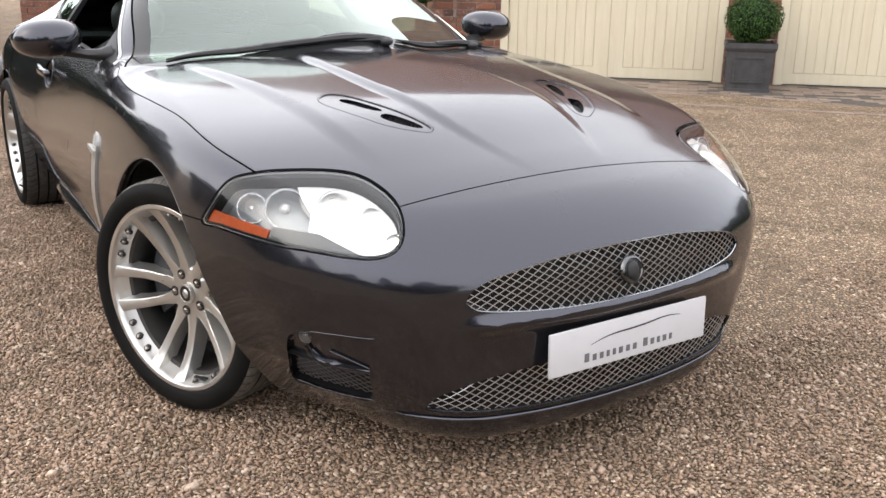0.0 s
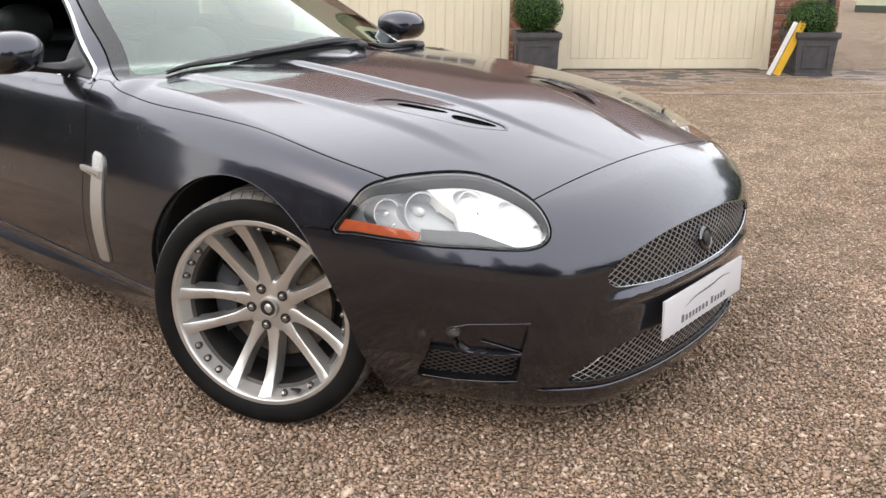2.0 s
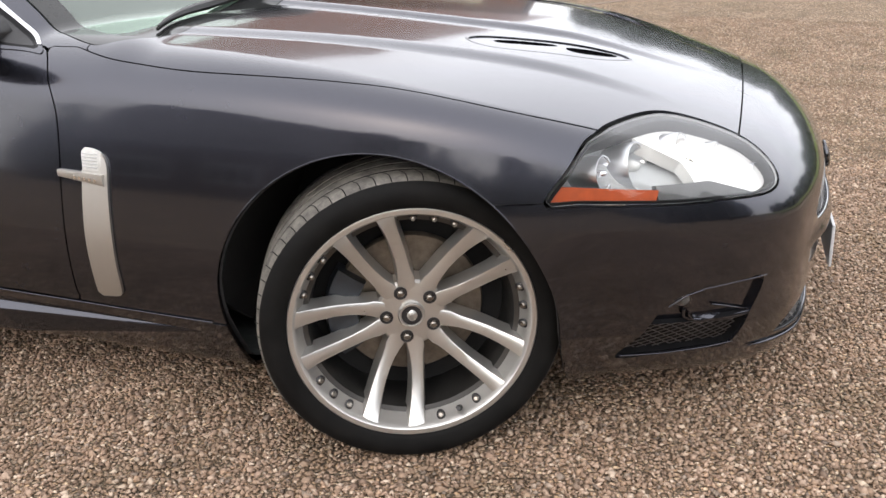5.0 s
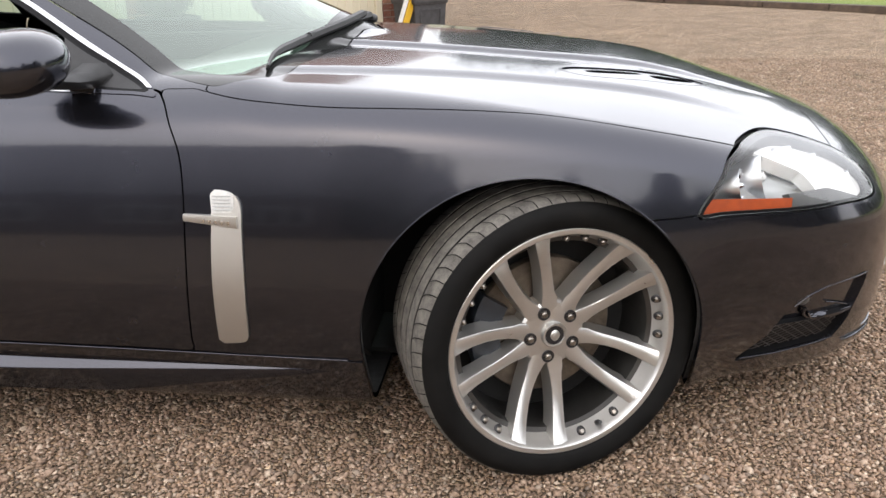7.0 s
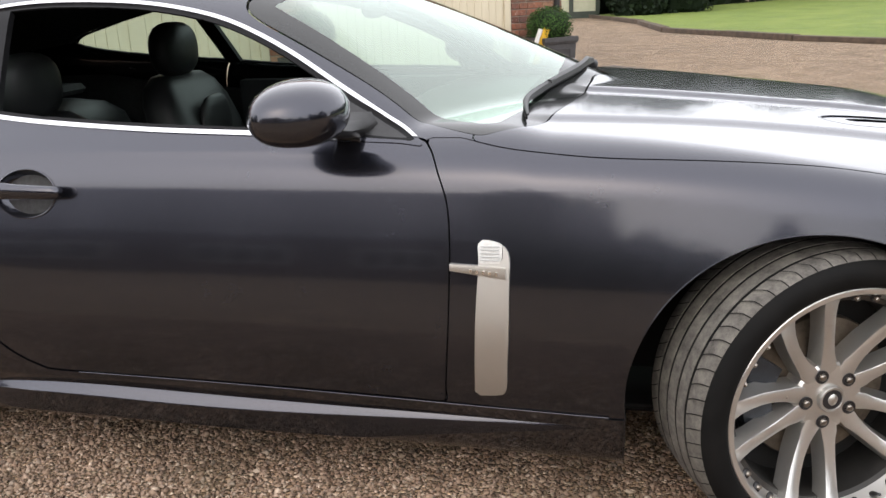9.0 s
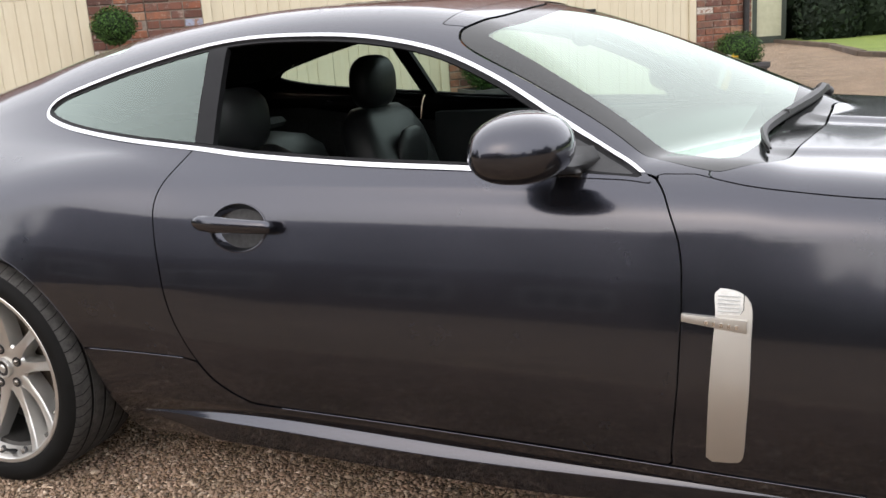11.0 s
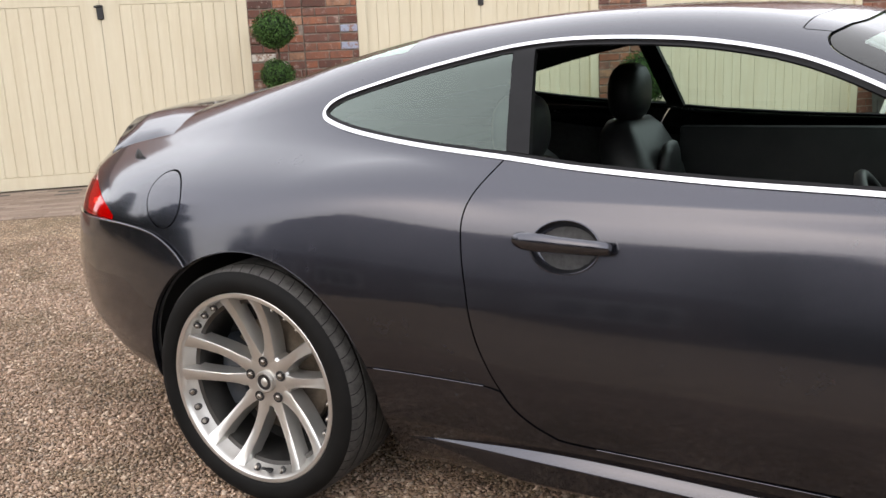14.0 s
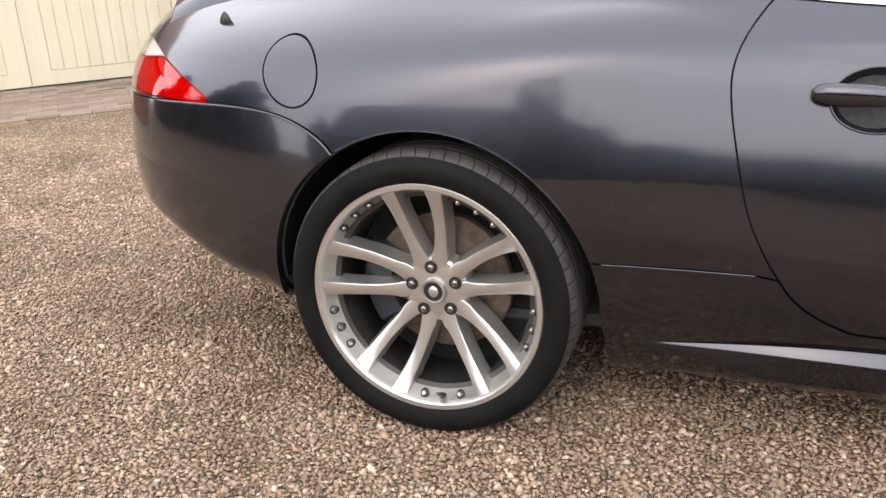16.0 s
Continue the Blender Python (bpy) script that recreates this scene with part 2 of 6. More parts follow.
PLATE_WHITE = plain_material("plate_white", (0.562, 0.562, 0.577), 0.35, 15, 0.03, 0.0)
PRINT_GREY = plain_material("print_grey", (0.125, 0.125, 0.133), 0.5, 15, 0.1, 0.0)
PRINT_DARK = plain_material("print_dark", (0.039, 0.039, 0.043), 0.5, 15, 0.1, 0.0)
GRAVEL = gravel_material()
PEBBLE = pebble_material()
BRICK = brick_material()
BLUE_BRICK = washed_brick_material("blue_washed_brick", (0.281, 0.312, 0.406))
WHITE_BRICK = washed_brick_material("white_washed_brick", (0.515, 0.484, 0.437))
MORTAR = plain_material("mortar", (0.234, 0.195, 0.164), 0.95, 25, 0.3, 0.5, 0.004)
CREAM = cream_material()
PAVER = paver_material()
SAND_JOINT = plain_material("sand_joint", (0.078, 0.066, 0.055), 0.95, 30, 0.3, 0.4, 0.004)
LEAD = plain_material("lead_grey_planter", (0.045, 0.043, 0.045), 0.6, 14, 0.35, 0.3, 0.003)
SOIL = plain_material("soil", (0.03, 0.022, 0.016), 0.95, 40, 0.4, 0.6, 0.006)
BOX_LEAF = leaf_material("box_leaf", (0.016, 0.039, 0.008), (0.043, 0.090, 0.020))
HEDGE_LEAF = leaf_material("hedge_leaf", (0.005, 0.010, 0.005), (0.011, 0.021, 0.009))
BARK = plain_material("bark", (0.07, 0.05, 0.035), 0.9, 18, 0.4, 0.6, 0.006)
GRASS = grass_material()
TIMBER = plain_material("weathered_timber", (0.075, 0.052, 0.036), 0.9, 7, 0.45, 0.6, 0.008)
YELLOW = plain_material("yellow_paint", (0.562, 0.328, 0.012), 0.5, 9, 0.12, 0.1)
WHITE_PAINT = plain_material("white_paint", (0.585, 0.585, 0.569), 0.5, 9, 0.08, 0.1)
SLATE = plain_material("roof_slate", (0.045, 0.045, 0.050), 0.7, 5, 0.3, 0.3, 0.006)
TILE = plain_material("roof_tile", (0.133, 0.066, 0.047), 0.85, 5, 0.35, 0.3, 0.006)
DARK_METAL = plain_material("black_iron", (0.014, 0.013, 0.014), 0.5, 20, 0.3, 0.2)
SHED_CREAM = plain_material("pale_green_cream_paint", (0.429, 0.437, 0.312), 0.6, 6, 0.1, 0.2)
SHED_TRIM = plain_material("dark_green_paint", (0.035, 0.047, 0.035), 0.6, 8, 0.2, 0.2)
RENDER_WALL = plain_material("house_wall", (0.078, 0.058, 0.051), 0.9, 3, 0.3, 0.2)


# ---- the shape of the car: x forward from the front axle, y to its left, z up ----
def curve(points):
    """A natural cubic spline through (position, value) pairs, as a function."""
    p = np.array(sorted(points), float)
    x, y, n = p[:, 0], p[:, 1], len(p)
    h = np.diff(x)
    a, b = np.zeros((n, n)), np.zeros(n)
    a[0, 0] = a[-1, -1] = 1
    for i in range(1, n - 1):
        a[i, i - 1], a[i, i], a[i, i + 1] = h[i - 1], 2 * (h[i - 1] + h[i]), h[i]
        b[i] = 6 * ((y[i + 1] - y[i]) / h[i] - (y[i] - y[i - 1]) / h[i - 1])
    m = np.linalg.solve(a, b)

    def value(q):
        q = np.clip(q, x[0], x[-1])
        i = np.clip(np.searchsorted(x, q) - 1, 0, n - 2)
        u, v, w = x[i + 1] - q, q - x[i], h[i]
        return (m[i] * u ** 3 + m[i + 1] * v ** 3) / (6 * w) + (y[i] / w - m[i] * w / 6) * u + (y[i + 1] / w - m[i + 1] * w / 6) * v
    return value


def smax(a, b, k):
    t = np.maximum(k - np.abs(a - b), 0) / k
    return np.maximum(a, b) + t * t * k / 4


def smin(a, b, k):
    return -smax(-a, -b, k)


def step(a, b, q):
    t = np.clip((q - a) / (b - a), 0, 1)
    return t * t * (3 - 2 * t)


HALF_WIDTH = curve([(0.9, 0.608), (0.6, 0.760), (0.3, 0.867), (0.0, 0.912), (-0.3, 0.918), (-0.74, 0.905), (-1.2, 0.886), (-1.7, 0.876), (-2.1, 0.886),
                    (-2.4, 0.91), (-2.755, 0.93), (-3.05, 0.915), (-3.35, 0.86), (-3.65, 0.76), (-3.9, 0.62)])
DECK = curve([(1.0, 0.601), (0.87, 0.660), (0.70, 0.733), (0.5, 0.799), (0.27, 0.855), (0.0, 0.889), (-0.25, 0.912), (-0.5, 0.931), (-0.9, 0.952), (-1.5, 0.968),
              (-2.0, 0.992), (-2.6, 1.02), (-3.0, 1.035), (-3.3, 1.025), (-3.6, 0.985), (-3.8, 0.945), (-3.95, 0.91)])
CROWN = curve([(1.0, 0.19), (0.6, 0.141), (0.2, 0.088), (-0.4, 0.044), (-1.0, 0.06), (-2.0, 0.06), (-2.8, 0.15), (-3.3, 0.19), (-3.9, 0.20)])
NOSE = curve([(0.1, 0.843), (0.17, 0.874), (0.25, 0.887), (0.34, 0.894), (0.43, 0.900), (0.50, 0.902), (0.55, 0.896), (0.59, 0.877), (0.63, 0.851), (0.69, 0.804), (0.76, 0.744), (0.85, 0.657)])
TAIL = curve([(0.1, -3.50), (0.2, -3.62), (0.3, -3.74), (0.42, -3.82), (0.55, -3.85), (0.70, -3.835), (0.80, -3.80), (0.88, -3.75), (0.98, -3.70), (1.1, -3.62)])
ROOF = curve([(0.2, 0.60), (-0.1, 0.745), (-0.35, 0.868), (-0.5, 0.942), (-0.75, 1.058), (-1.0, 1.165), (-1.2, 1.236), (-1.4, 1.279), (-1.62, 1.300), (-1.86, 1.306),
              (-2.05, 1.302), (-2.25, 1.288), (-2.47, 1.262), (-2.71, 1.218), (-2.97, 1.153), (-3.25, 1.072), (-3.5, 0.99), (-3.9, 0.84)])
GLASS_WIDTH = curve([(0.0, 0.79), (-0.9, 0.795), (-1.5, 0.783), (-2.07, 0.778), (-2.6, 0.735), (-3.0, 0.66), (-3.4, 0.56), (-3.9, 0.42)])


HEIGHTS = np.linspace(0.2, 1.4, 241)
LEAN = 0.235 * step(0.40, 0.74, HEIGHTS) + 0.62 * step(0.78, 0.93, HEIGHTS)
SLOPE = lambda z: np.interp(z, HEIGHTS, np.cumsum(LEAN) * 0.005)
SHOULDER = lambda z: np.interp(z, HEIGHTS, np.cumsum(0.62 * step(0.78, 0.93, HEIGHTS)) * 0.005)


def side(x, z):
    """The half width of the lower body at a place along it and a height."""
    rise = z - 0.05 * step(-2.0, -2.6, x)
    low = np.maximum(0.52 - z, 0)
    tuck = 0.11 * np.maximum(0.62 - z, 0) * np.exp(-((x + 2.36) / 0.3) ** 2)
    tuck = tuck + 0.20 * np.maximum(0.57 - z, 0) * step(0.15, 0.45, x)
    return HALF_WIDTH(x) + 0.018 - SLOPE(rise) + 0.236 * step(-0.8, -0.1, x) * SHOULDER(rise) - 0.62 * low ** 2 - 0.2 * np.maximum(0.30 - z, 0) - tuck


BULGE = curve([(0.72, 0.095), (0.6, 0.138), (0.4, 0.195), (0.2, 0.222), (0.0, 0.235), (-0.4, 0.238), (-0.8, 0.24)])
RIDGE = curve([(0.6, 0.485), (0.4, 0.510), (0.2, 0.527), (0.0, 0.542), (-0.2, 0.565), (-0.4, 0.600), (-0.6, 0.63), (-0.8, 0.64)])


def body(x, y, z):
    """Below 0 inside the car, above 0 outside, about in metres."""
    a = np.abs(y)
    flank = (a - side(x, z)) * 0.96
    front = (x - NOSE(z) + 0.162 * a ** 2 + 0.271 * a ** 3 + 0.022 * a ** 6) / np.sqrt(1 + (0.324 * a + 0.813 * a ** 2 + 0.13 * a ** 5) ** 2)
    rear = (TAIL(z) + 0.19 * a ** 2 + 0.62 * a ** 5 - x) / np.sqrt(1 + (0.38 * a + 3.1 * a ** 4) ** 2)
    nose_lip = 0.016 * np.exp(-((z - 0.446) / 0.02) ** 2) * step(0.50, 0.38, a)
    front = front - nose_lip
    bonnet = step(-0.72, -0.6, x)
    swage = 0.012 * step(BULGE(x) + 0.022, BULGE(x) - 0.022, a) * step(0.72, 0.1, x) + 0.009 * step(RIDGE(x) + 0.014, RIDGE(x) - 0.05, a) * step(0.55, 0.2, x)
    top = (z - DECK(x) + CROWN(x) * a ** 2 - (swage - 0.012) * bonnet) * 0.97
    sides = smax(smax(flank, front, 0.125), rear, 0.12)
    k = 0.06 + 0.03 * step(0.3, -0.3, x) + 0.04 * step(-2.2, -3.0, x)
    lower = smax(sides, top, k)
    lower = smax(lower, 0.114 - 0.002 * step(0.1, 0.5, x) + 0.202 * step(-2.95, -3.2, x) + 0.11 * step(-3.2, -3.65, x) - z, 0.05)
    bow = np.sqrt(a * a + 0.0225) - 0.15
    fade = 0.62 - 0.28 * step(-0.8, -1.4, x)
    fade = fade * (1 - step(-1.6, -2.2, x))
    q = x + fade * bow - 0.15 * step(-2.3, -3.0, x) * a ** 2
    crest = (z - ROOF(q) + 0.10 * a ** 2) * 0.9
    up = np.maximum(z - 0.89, -0.02)
    glass = (a - GLASS_WIDTH(x) - 0.012 + 0.70 * up + 0.25 * up ** 2) * 0.8
    cabin = smax(crest, glass, 0.09)
    cabin = smax(cabin, 0.82 - z, 0.02)
    blend = 0.014 + 0.146 * step(-2.3, -3.0, x)
    return smin(lower, smax(cabin, rear + 0.02, 0.04), blend)


def gradient(p, e=0.002):
    g = np.empty_like(p)
    for i in range(3):
        d = np.zeros(3)
        d[i] = e
        g[:, i] = body(*(p + d).T) - body(*(p - d).T)
    return g / np.maximum(np.linalg.norm(g, axis=1, keepdims=True), 1e-9)


def surface(size):
    """The right half of the body's skin: places and four-cornered faces on a grid of that size, drawn onto the shape."""
    xs, ys, zs = np.arange(-3.96, 1.0, size), np.arange(-1.02, 0.04, size), np.arange(0.10, 1.36, size)
    v = body(xs[:, None, None], ys[None, :, None], zs[None, None, :])
    inside = v < 0
    n = np.array(v.shape) - 1
    total, count = np.zeros((*n, 3)), np.zeros(n)
    corner = [(i, j, k) for i in (0, 1) for j in (0, 1) for k in (0, 1)]

    def at(arr, c):
        return arr[c[0]:c[0] + n[0], c[1]:c[1] + n[1], c[2]:c[2] + n[2]]
    for a in corner:
        for ax in range(3):
            if a[ax] == 0:
                b = tuple(1 if i == ax else a[i] for i in range(3))
                va, vb = at(v, a), at(v, b)
                cross = (va < 0) != (vb < 0)
                t = np.where(cross, va / np.where(cross, va - vb, 1), 0)
                for i in range(3):
                    total[..., i] += np.where(cross, a[i] + (t if i == ax else 0), 0)
                count += cross
    used = count > 0
    index = np.full(n, -1)
    index[used] = np.arange(used.sum())
    cells = np.argwhere(used)
    p = np.array([xs[0], ys[0], zs[0]]) + size * (cells + total[used] / count[used][:, None])
    faces = []
    for ax in range(3):
        o1, o2 = (ax + 1) % 3, (ax + 2) % 3
        lo = [slice(None)] * 3
        hi = [slice(None)] * 3
        lo[ax], hi[ax] = slice(0, -1), slice(1, None)
        s0, s1 = inside[tuple(lo)], inside[tuple(hi)]
        for e in np.argwhere(s0 != s1):
            if e[o1] == 0 or e[o2] == 0 or e[o1] >= n[o1] or e[o2] >= n[o2]:
                continue
            c = []
            for d1, d2 in ((-1, -1), (0, -1), (0, 0), (-1, 0)):
                q = e.copy()
                q[o1] += d1
                q[o2] += d2
                c.append(index[tuple(q)])
            if min(c) < 0:
                continue
            faces.append(tuple(c) if s0[tuple(e)] else tuple(c[::-1]))
    for _ in range(4):
        g = gradient(p)
        p -= g * np.clip(body(*p.T), -size, size)[:, None] * 0.9
    return p, faces


# ---- cutting the skin into panels ----
def closed(points, n=8):
    """A smooth closed outline through the points."""
    p = np.array(points, float)
    out = []
    for i in range(len(p)):
        a, b, c, d = p[i - 1], p[i], p[(i + 1) % len(p)], p[(i + 2) % len(p)]
        for t in np.arange(n) / n:
            out.append(0.5 * (2 * b + (c - a) * t + (2 * a - 5 * b + 4 * c - d) * t ** 2 + (3 * b - a - 3 * c + d) * t ** 3))
    return np.array(out)


def within(u, v, loop):
    """How deep the places (u, v) lie inside a closed outline; negative outside."""
    best, inside = np.full(len(u), 1e9), np.zeros(len(u), bool)
    for (ax, ay), (bx, by) in zip(loop, np.roll(loop, -1, 0)):
        dx, dy = bx - ax, by - ay
        t = np.clip(((u - ax) * dx + (v - ay) * dy) / (dx * dx + dy * dy + 1e-12), 0, 1)
        best = np.minimum(best, (u - ax - t * dx) ** 2 + (v - ay - t * dy) ** 2)
        hit = (ay > v) != (by > v)
        cross = ax + (v - ay) * dx / (dy if abs(dy) > 1e-12 else 1e-12)
        inside ^= hit & (u < cross)
    return np.where(inside, 1, -1) * np.sqrt(best)


def cut(mesh, depth):
    """The part of a mesh (places, faces) where depth is above 0."""
    p, faces = mesh
    keep = depth > 0
    new_p, made, out = [], {}, []

    def between(i, j):
        key = (min(i, j), max(i, j))
        if key not in made:
            t = depth[i] / (depth[i] - depth[j])
            made[key] = len(p) + len(new_p)
            new_p.append(p[i] + t * (p[j] - p[i]))
        return made[key]
    for f in faces:
        k = [keep[i] for i in f]
        if all(k):
            out.append(f)
        elif any(k):
            c = []
            for n, i in enumerate(f):
                j = f[(n + 1) % len(f)]
                if keep[i]:
                    c.append(i)
                if keep[i] != keep[j]:
                    c.append(between(i, j))
            if len(c) > 2:
                out.append(tuple(c))
    q = np.vstack([p, np.array(new_p)]) if new_p else p
    if not out:
        return np.zeros((0, 3)), []
    used = np.unique(np.concatenate([np.array(f) for f in out]))
    where = np.full(len(q), -1)
    where[used] = np.arange(len(used))
    return q[used], [tuple(where[list(f)]) for f in out]


def split(mesh, depth_of, gap=0.0015):
    """Two meshes, inside and outside of a line on the skin, with a shut gap between them."""
    d = depth_of(mesh[0])
    return cut(mesh, d - gap), cut(mesh, -d - gap)


def mirrored(mesh):
    """The right half and its mirror image in one, joined along the middle."""
    p, faces = mesh
    p = p.copy()
    p[np.abs(p[:, 1]) < 1e-4, 1] = 0
    n = len(p)
    twin = np.where(p[:, 1] == 0, np.arange(n), np.arange(n) + n)
    return np.vstack([p, p * (1, -1, 1)]), faces + [tuple(int(twin[i]) for i in f[::-1]) for f in faces]


def flipped(mesh):
    return mesh[0] * (1, -1, 1), [f[::-1] for f in mesh[1]]


def sheet(name, mesh, mat, parent, label="", lift=0.0, edge=0.010):
    """A panel of the skin as an object: the outer face, raised by lift, and an edge that turns inward."""
    p, faces = mesh
    g = gradient(p)
    p = p + g * lift
    n = len(p)
    count = {}
    for f in faces:
        for a, b in zip(f, f[1:] + f[:1]):
            count[(a, b)] = count.get((a, b), 0) + 1
    rim = [(a, b) for (a, b) in count if (b, a) not in count and not (abs(p[a, 1]) < 1e-4 and abs(p[b, 1]) < 1e-4)]
    verts, ring = [tuple(q) for q in p], {}
    all_faces = [tuple(int(i) for i in f) for f in faces]
    if edge:
        for a, b in rim:
            for i in (a, b):
                if i not in ring:
                    ring[i] = len(verts)
                    verts.append(tuple(p[i] - g[i] * edge))
            all_faces.append((int(b), int(a), ring[a], ring[b]))
    me = bpy.data.meshes.new(name)
    me.from_pydata(verts, [], all_faces)
    me.polygons.foreach_set("use_smooth", [True] * len(faces) + [False] * (len(all_faces) - len(faces)))
    normals = []
    for i, f in enumerate(all_faces):
        normals += [tuple(g[j]) if i < len(faces) else (0, 0, 0) for j in f]
    me.normals_split_custom_set(normals)
    me.materials.append(mat)
    ob = new(name, me)
    ob.parent = parent
    if label:
        ob["label"] = label
    return ob


# ---- mesh tools ----
def part(name, bm, mat, parent=None, label="", smooth=None, at=None):
    """Links a bmesh as one mesh object under a thing or a part. smooth: the angle under which edges are shaded smooth."""
    me = bpy.data.meshes.new(name)
    bmesh.ops.recalc_face_normals(bm, faces=bm.faces)
    if smooth:
        for f in bm.faces:
            f.smooth = True
        for e in bm.edges:
            if len(e.link_faces) == 2 and e.calc_face_angle() > radians(smooth):
                e.smooth = False
    bm.to_mesh(me)
    bm.free()
    me.materials.append(mat)
    ob = new(name, me)
    if parent:
        ob.parent = parent
    if at:
        ob.matrix_local = at
    if label:
        ob["label"] = label
    return ob


def thing(name, label, category, group="", at=None, kind=""):
    ob = new(name)
    ob.empty_display_size = 0.1
    if at:
        ob.matrix_world = at
    return tagged(ob, label, category, group, kind)


def brick_shape(lo, hi, bevel=0.0, segments=1):
    bm = bmesh.new()
    add_box(bm, lo, hi)
    if bevel:
        bmesh.ops.bevel(bm, geom=bm.edges[:], offset=bevel, segments=segments, profile=0.6, affect="EDGES")
    return bm


def add_box(bm, lo, hi, m=None):
    c = [bm.verts.new((hi[0] if i & 1 else lo[0], hi[1] if i & 2 else lo[1], hi[2] if i & 4 else lo[2])) for i in range(8)]
    for f in ((0, 2, 3, 1), (4, 5, 7, 6), (0, 1, 5, 4), (2, 6, 7, 3), (0, 4, 6, 2), (1, 3, 7, 5)):
        bm.faces.new([c[i] for i in f])
    if m:
        for v in c:
            v.co = m @ v.co
    return c


def lathe(profile, steps=64, closed_loop=False):
    """A ring of (radius, height) turned round z."""
    bm = bmesh.new()
    rings = []
    for k in range(steps):
        a = 2 * math.pi * k / steps
        rings.append([bm.verts.new((r * math.cos(a), r * math.sin(a), h)) for r, h in profile])
    n = len(profile)
    for k in range(steps):
        a, b = rings[k], rings[(k + 1) % steps]
        for i in range(n if closed_loop else n - 1):
            j = (i + 1) % n
            bm.faces.new((a[i], b[i], b[j], a[j]))
    bmesh.ops.remove_doubles(bm, verts=bm.verts, dist=1e-6)
    return bm


def tube(path, radius, sides=8, cap=True):
    """A round bar along a list of places; radius may be a list."""
    bm = bmesh.new()
    add_tube(bm, path, radius, sides, cap)
    return bm


def add_tube(bm, path, radius, sides=8, cap=True):
    path = [Vector(p) for p in path]
    rings = []
    for i, p in enumerate(path):
        d = (path[min(i + 1, len(path) - 1)] - path[max(i - 1, 0)]).normalized()
        u = d.orthogonal().normalized() if i == 0 else (rings_u - d * rings_u.dot(d)).normalized()
        rings_u = u
        w = d.cross(u)
        r = radius[i] if isinstance(radius, (list, tuple)) else radius
        rings.append([bm.verts.new(p + (u * math.cos(2 * math.pi * k / sides) + w * math.sin(2 * math.pi * k / sides)) * r) for k in range(sides)])
    for a, b in zip(rings, rings[1:]):
        for k in range(sides):
            bm.faces.new((a[k], a[(k + 1) % sides], b[(k + 1) % sides], b[k]))
    if cap:
        bm.faces.new(rings[0][::-1])
        bm.faces.new(rings[-1])


def loft(sections, cap=True):
    """A skin over closed rings of the same number of places."""
    bm = bmesh.new()
    rings = [[bm.verts.new(p) for p in s] for s in sections]
    n = len(rings[0])
    for a, b in zip(rings, rings[1:]):
        for k in range(n):
            bm.faces.new((a[k], a[(k + 1) % n], b[(k + 1) % n], b[k]))
    if cap:
        bm.faces.new(rings[0][::-1])
        bm.faces.new(rings[-1])
    return bm


def blob(rx, ry, rz, power=2.0, steps=24, at=(0, 0, 0)):
    """A rounded block: a ball that grows square as power rises."""
    bm = bmesh.new()
    bmesh.ops.create_uvsphere(bm, u_segments=steps, v_segments=steps // 2, radius=1)
    for v in bm.verts:
        c = v.co
        k = (abs(c.x) ** power + abs(c.y) ** power + abs(c.z) ** power) ** (1 / power)
        v.co = Vector((c.x / k * rx + at[0], c.y / k * ry + at[1], c.z / k * rz + at[2]))
    return bm


# ---- the car's panels ----
car = thing("car", "dark grey metallic two-door coupe parked on gravel", "car", "", Matrix.Translation((0, 0.014, 0)))
skin = surface(0.0125)
skin = cut(skin, -skin[0][:, 1] + 1e-7)


def side_view(points, n=8, depth=0.40):
    loop = closed(points, n)
    return lambda p: np.minimum(within(p[:, 0], p[:, 2], loop), np.abs(p[:, 1]) - depth)


def front_view(points, n=8):
    """An outline across the nose, given for one half from the middle outward and back."""
    half = np.array(points, float)
    loop = closed(np.vstack([half, half[::-1] * (-1, 1)]), n)
    return lambda p: np.minimum(within(np.abs(p[:, 1]), p[:, 2], loop), p[:, 0] - 0.45)


def corner_view(points, n=8):
    """An outline on the front corner, seen from 40 degrees off the nose."""
    loop = closed(points, n)
    c, s = math.cos(radians(40)), math.sin(radians(40))
    return lambda p: np.minimum(within(np.abs(p[:, 1]) * c - p[:, 0] * s - 0.010, p[:, 2], loop), np.minimum(p[:, 0] - 0.2, np.abs(p[:, 1]) - 0.2))


def plan_view(points, n=8):
    loop = closed(points, n)
    return lambda p: np.minimum(within(p[:, 0], np.abs(p[:, 1]), loop), p[:, 2] - 0.6)


FRONT_AXLE, REAR_AXLE = -0.055, -2.758
ARCH = 0.381


def arch_depth(p):
    up = np.maximum(p[:, 2] - 0.337, 0)
    d = np.minimum(np.hypot(p[:, 0] - FRONT_AXLE, up), np.hypot(p[:, 0] - REAR_AXLE, up)) - ARCH
    return np.maximum(d, 0.5 - np.abs(p[:, 1]))


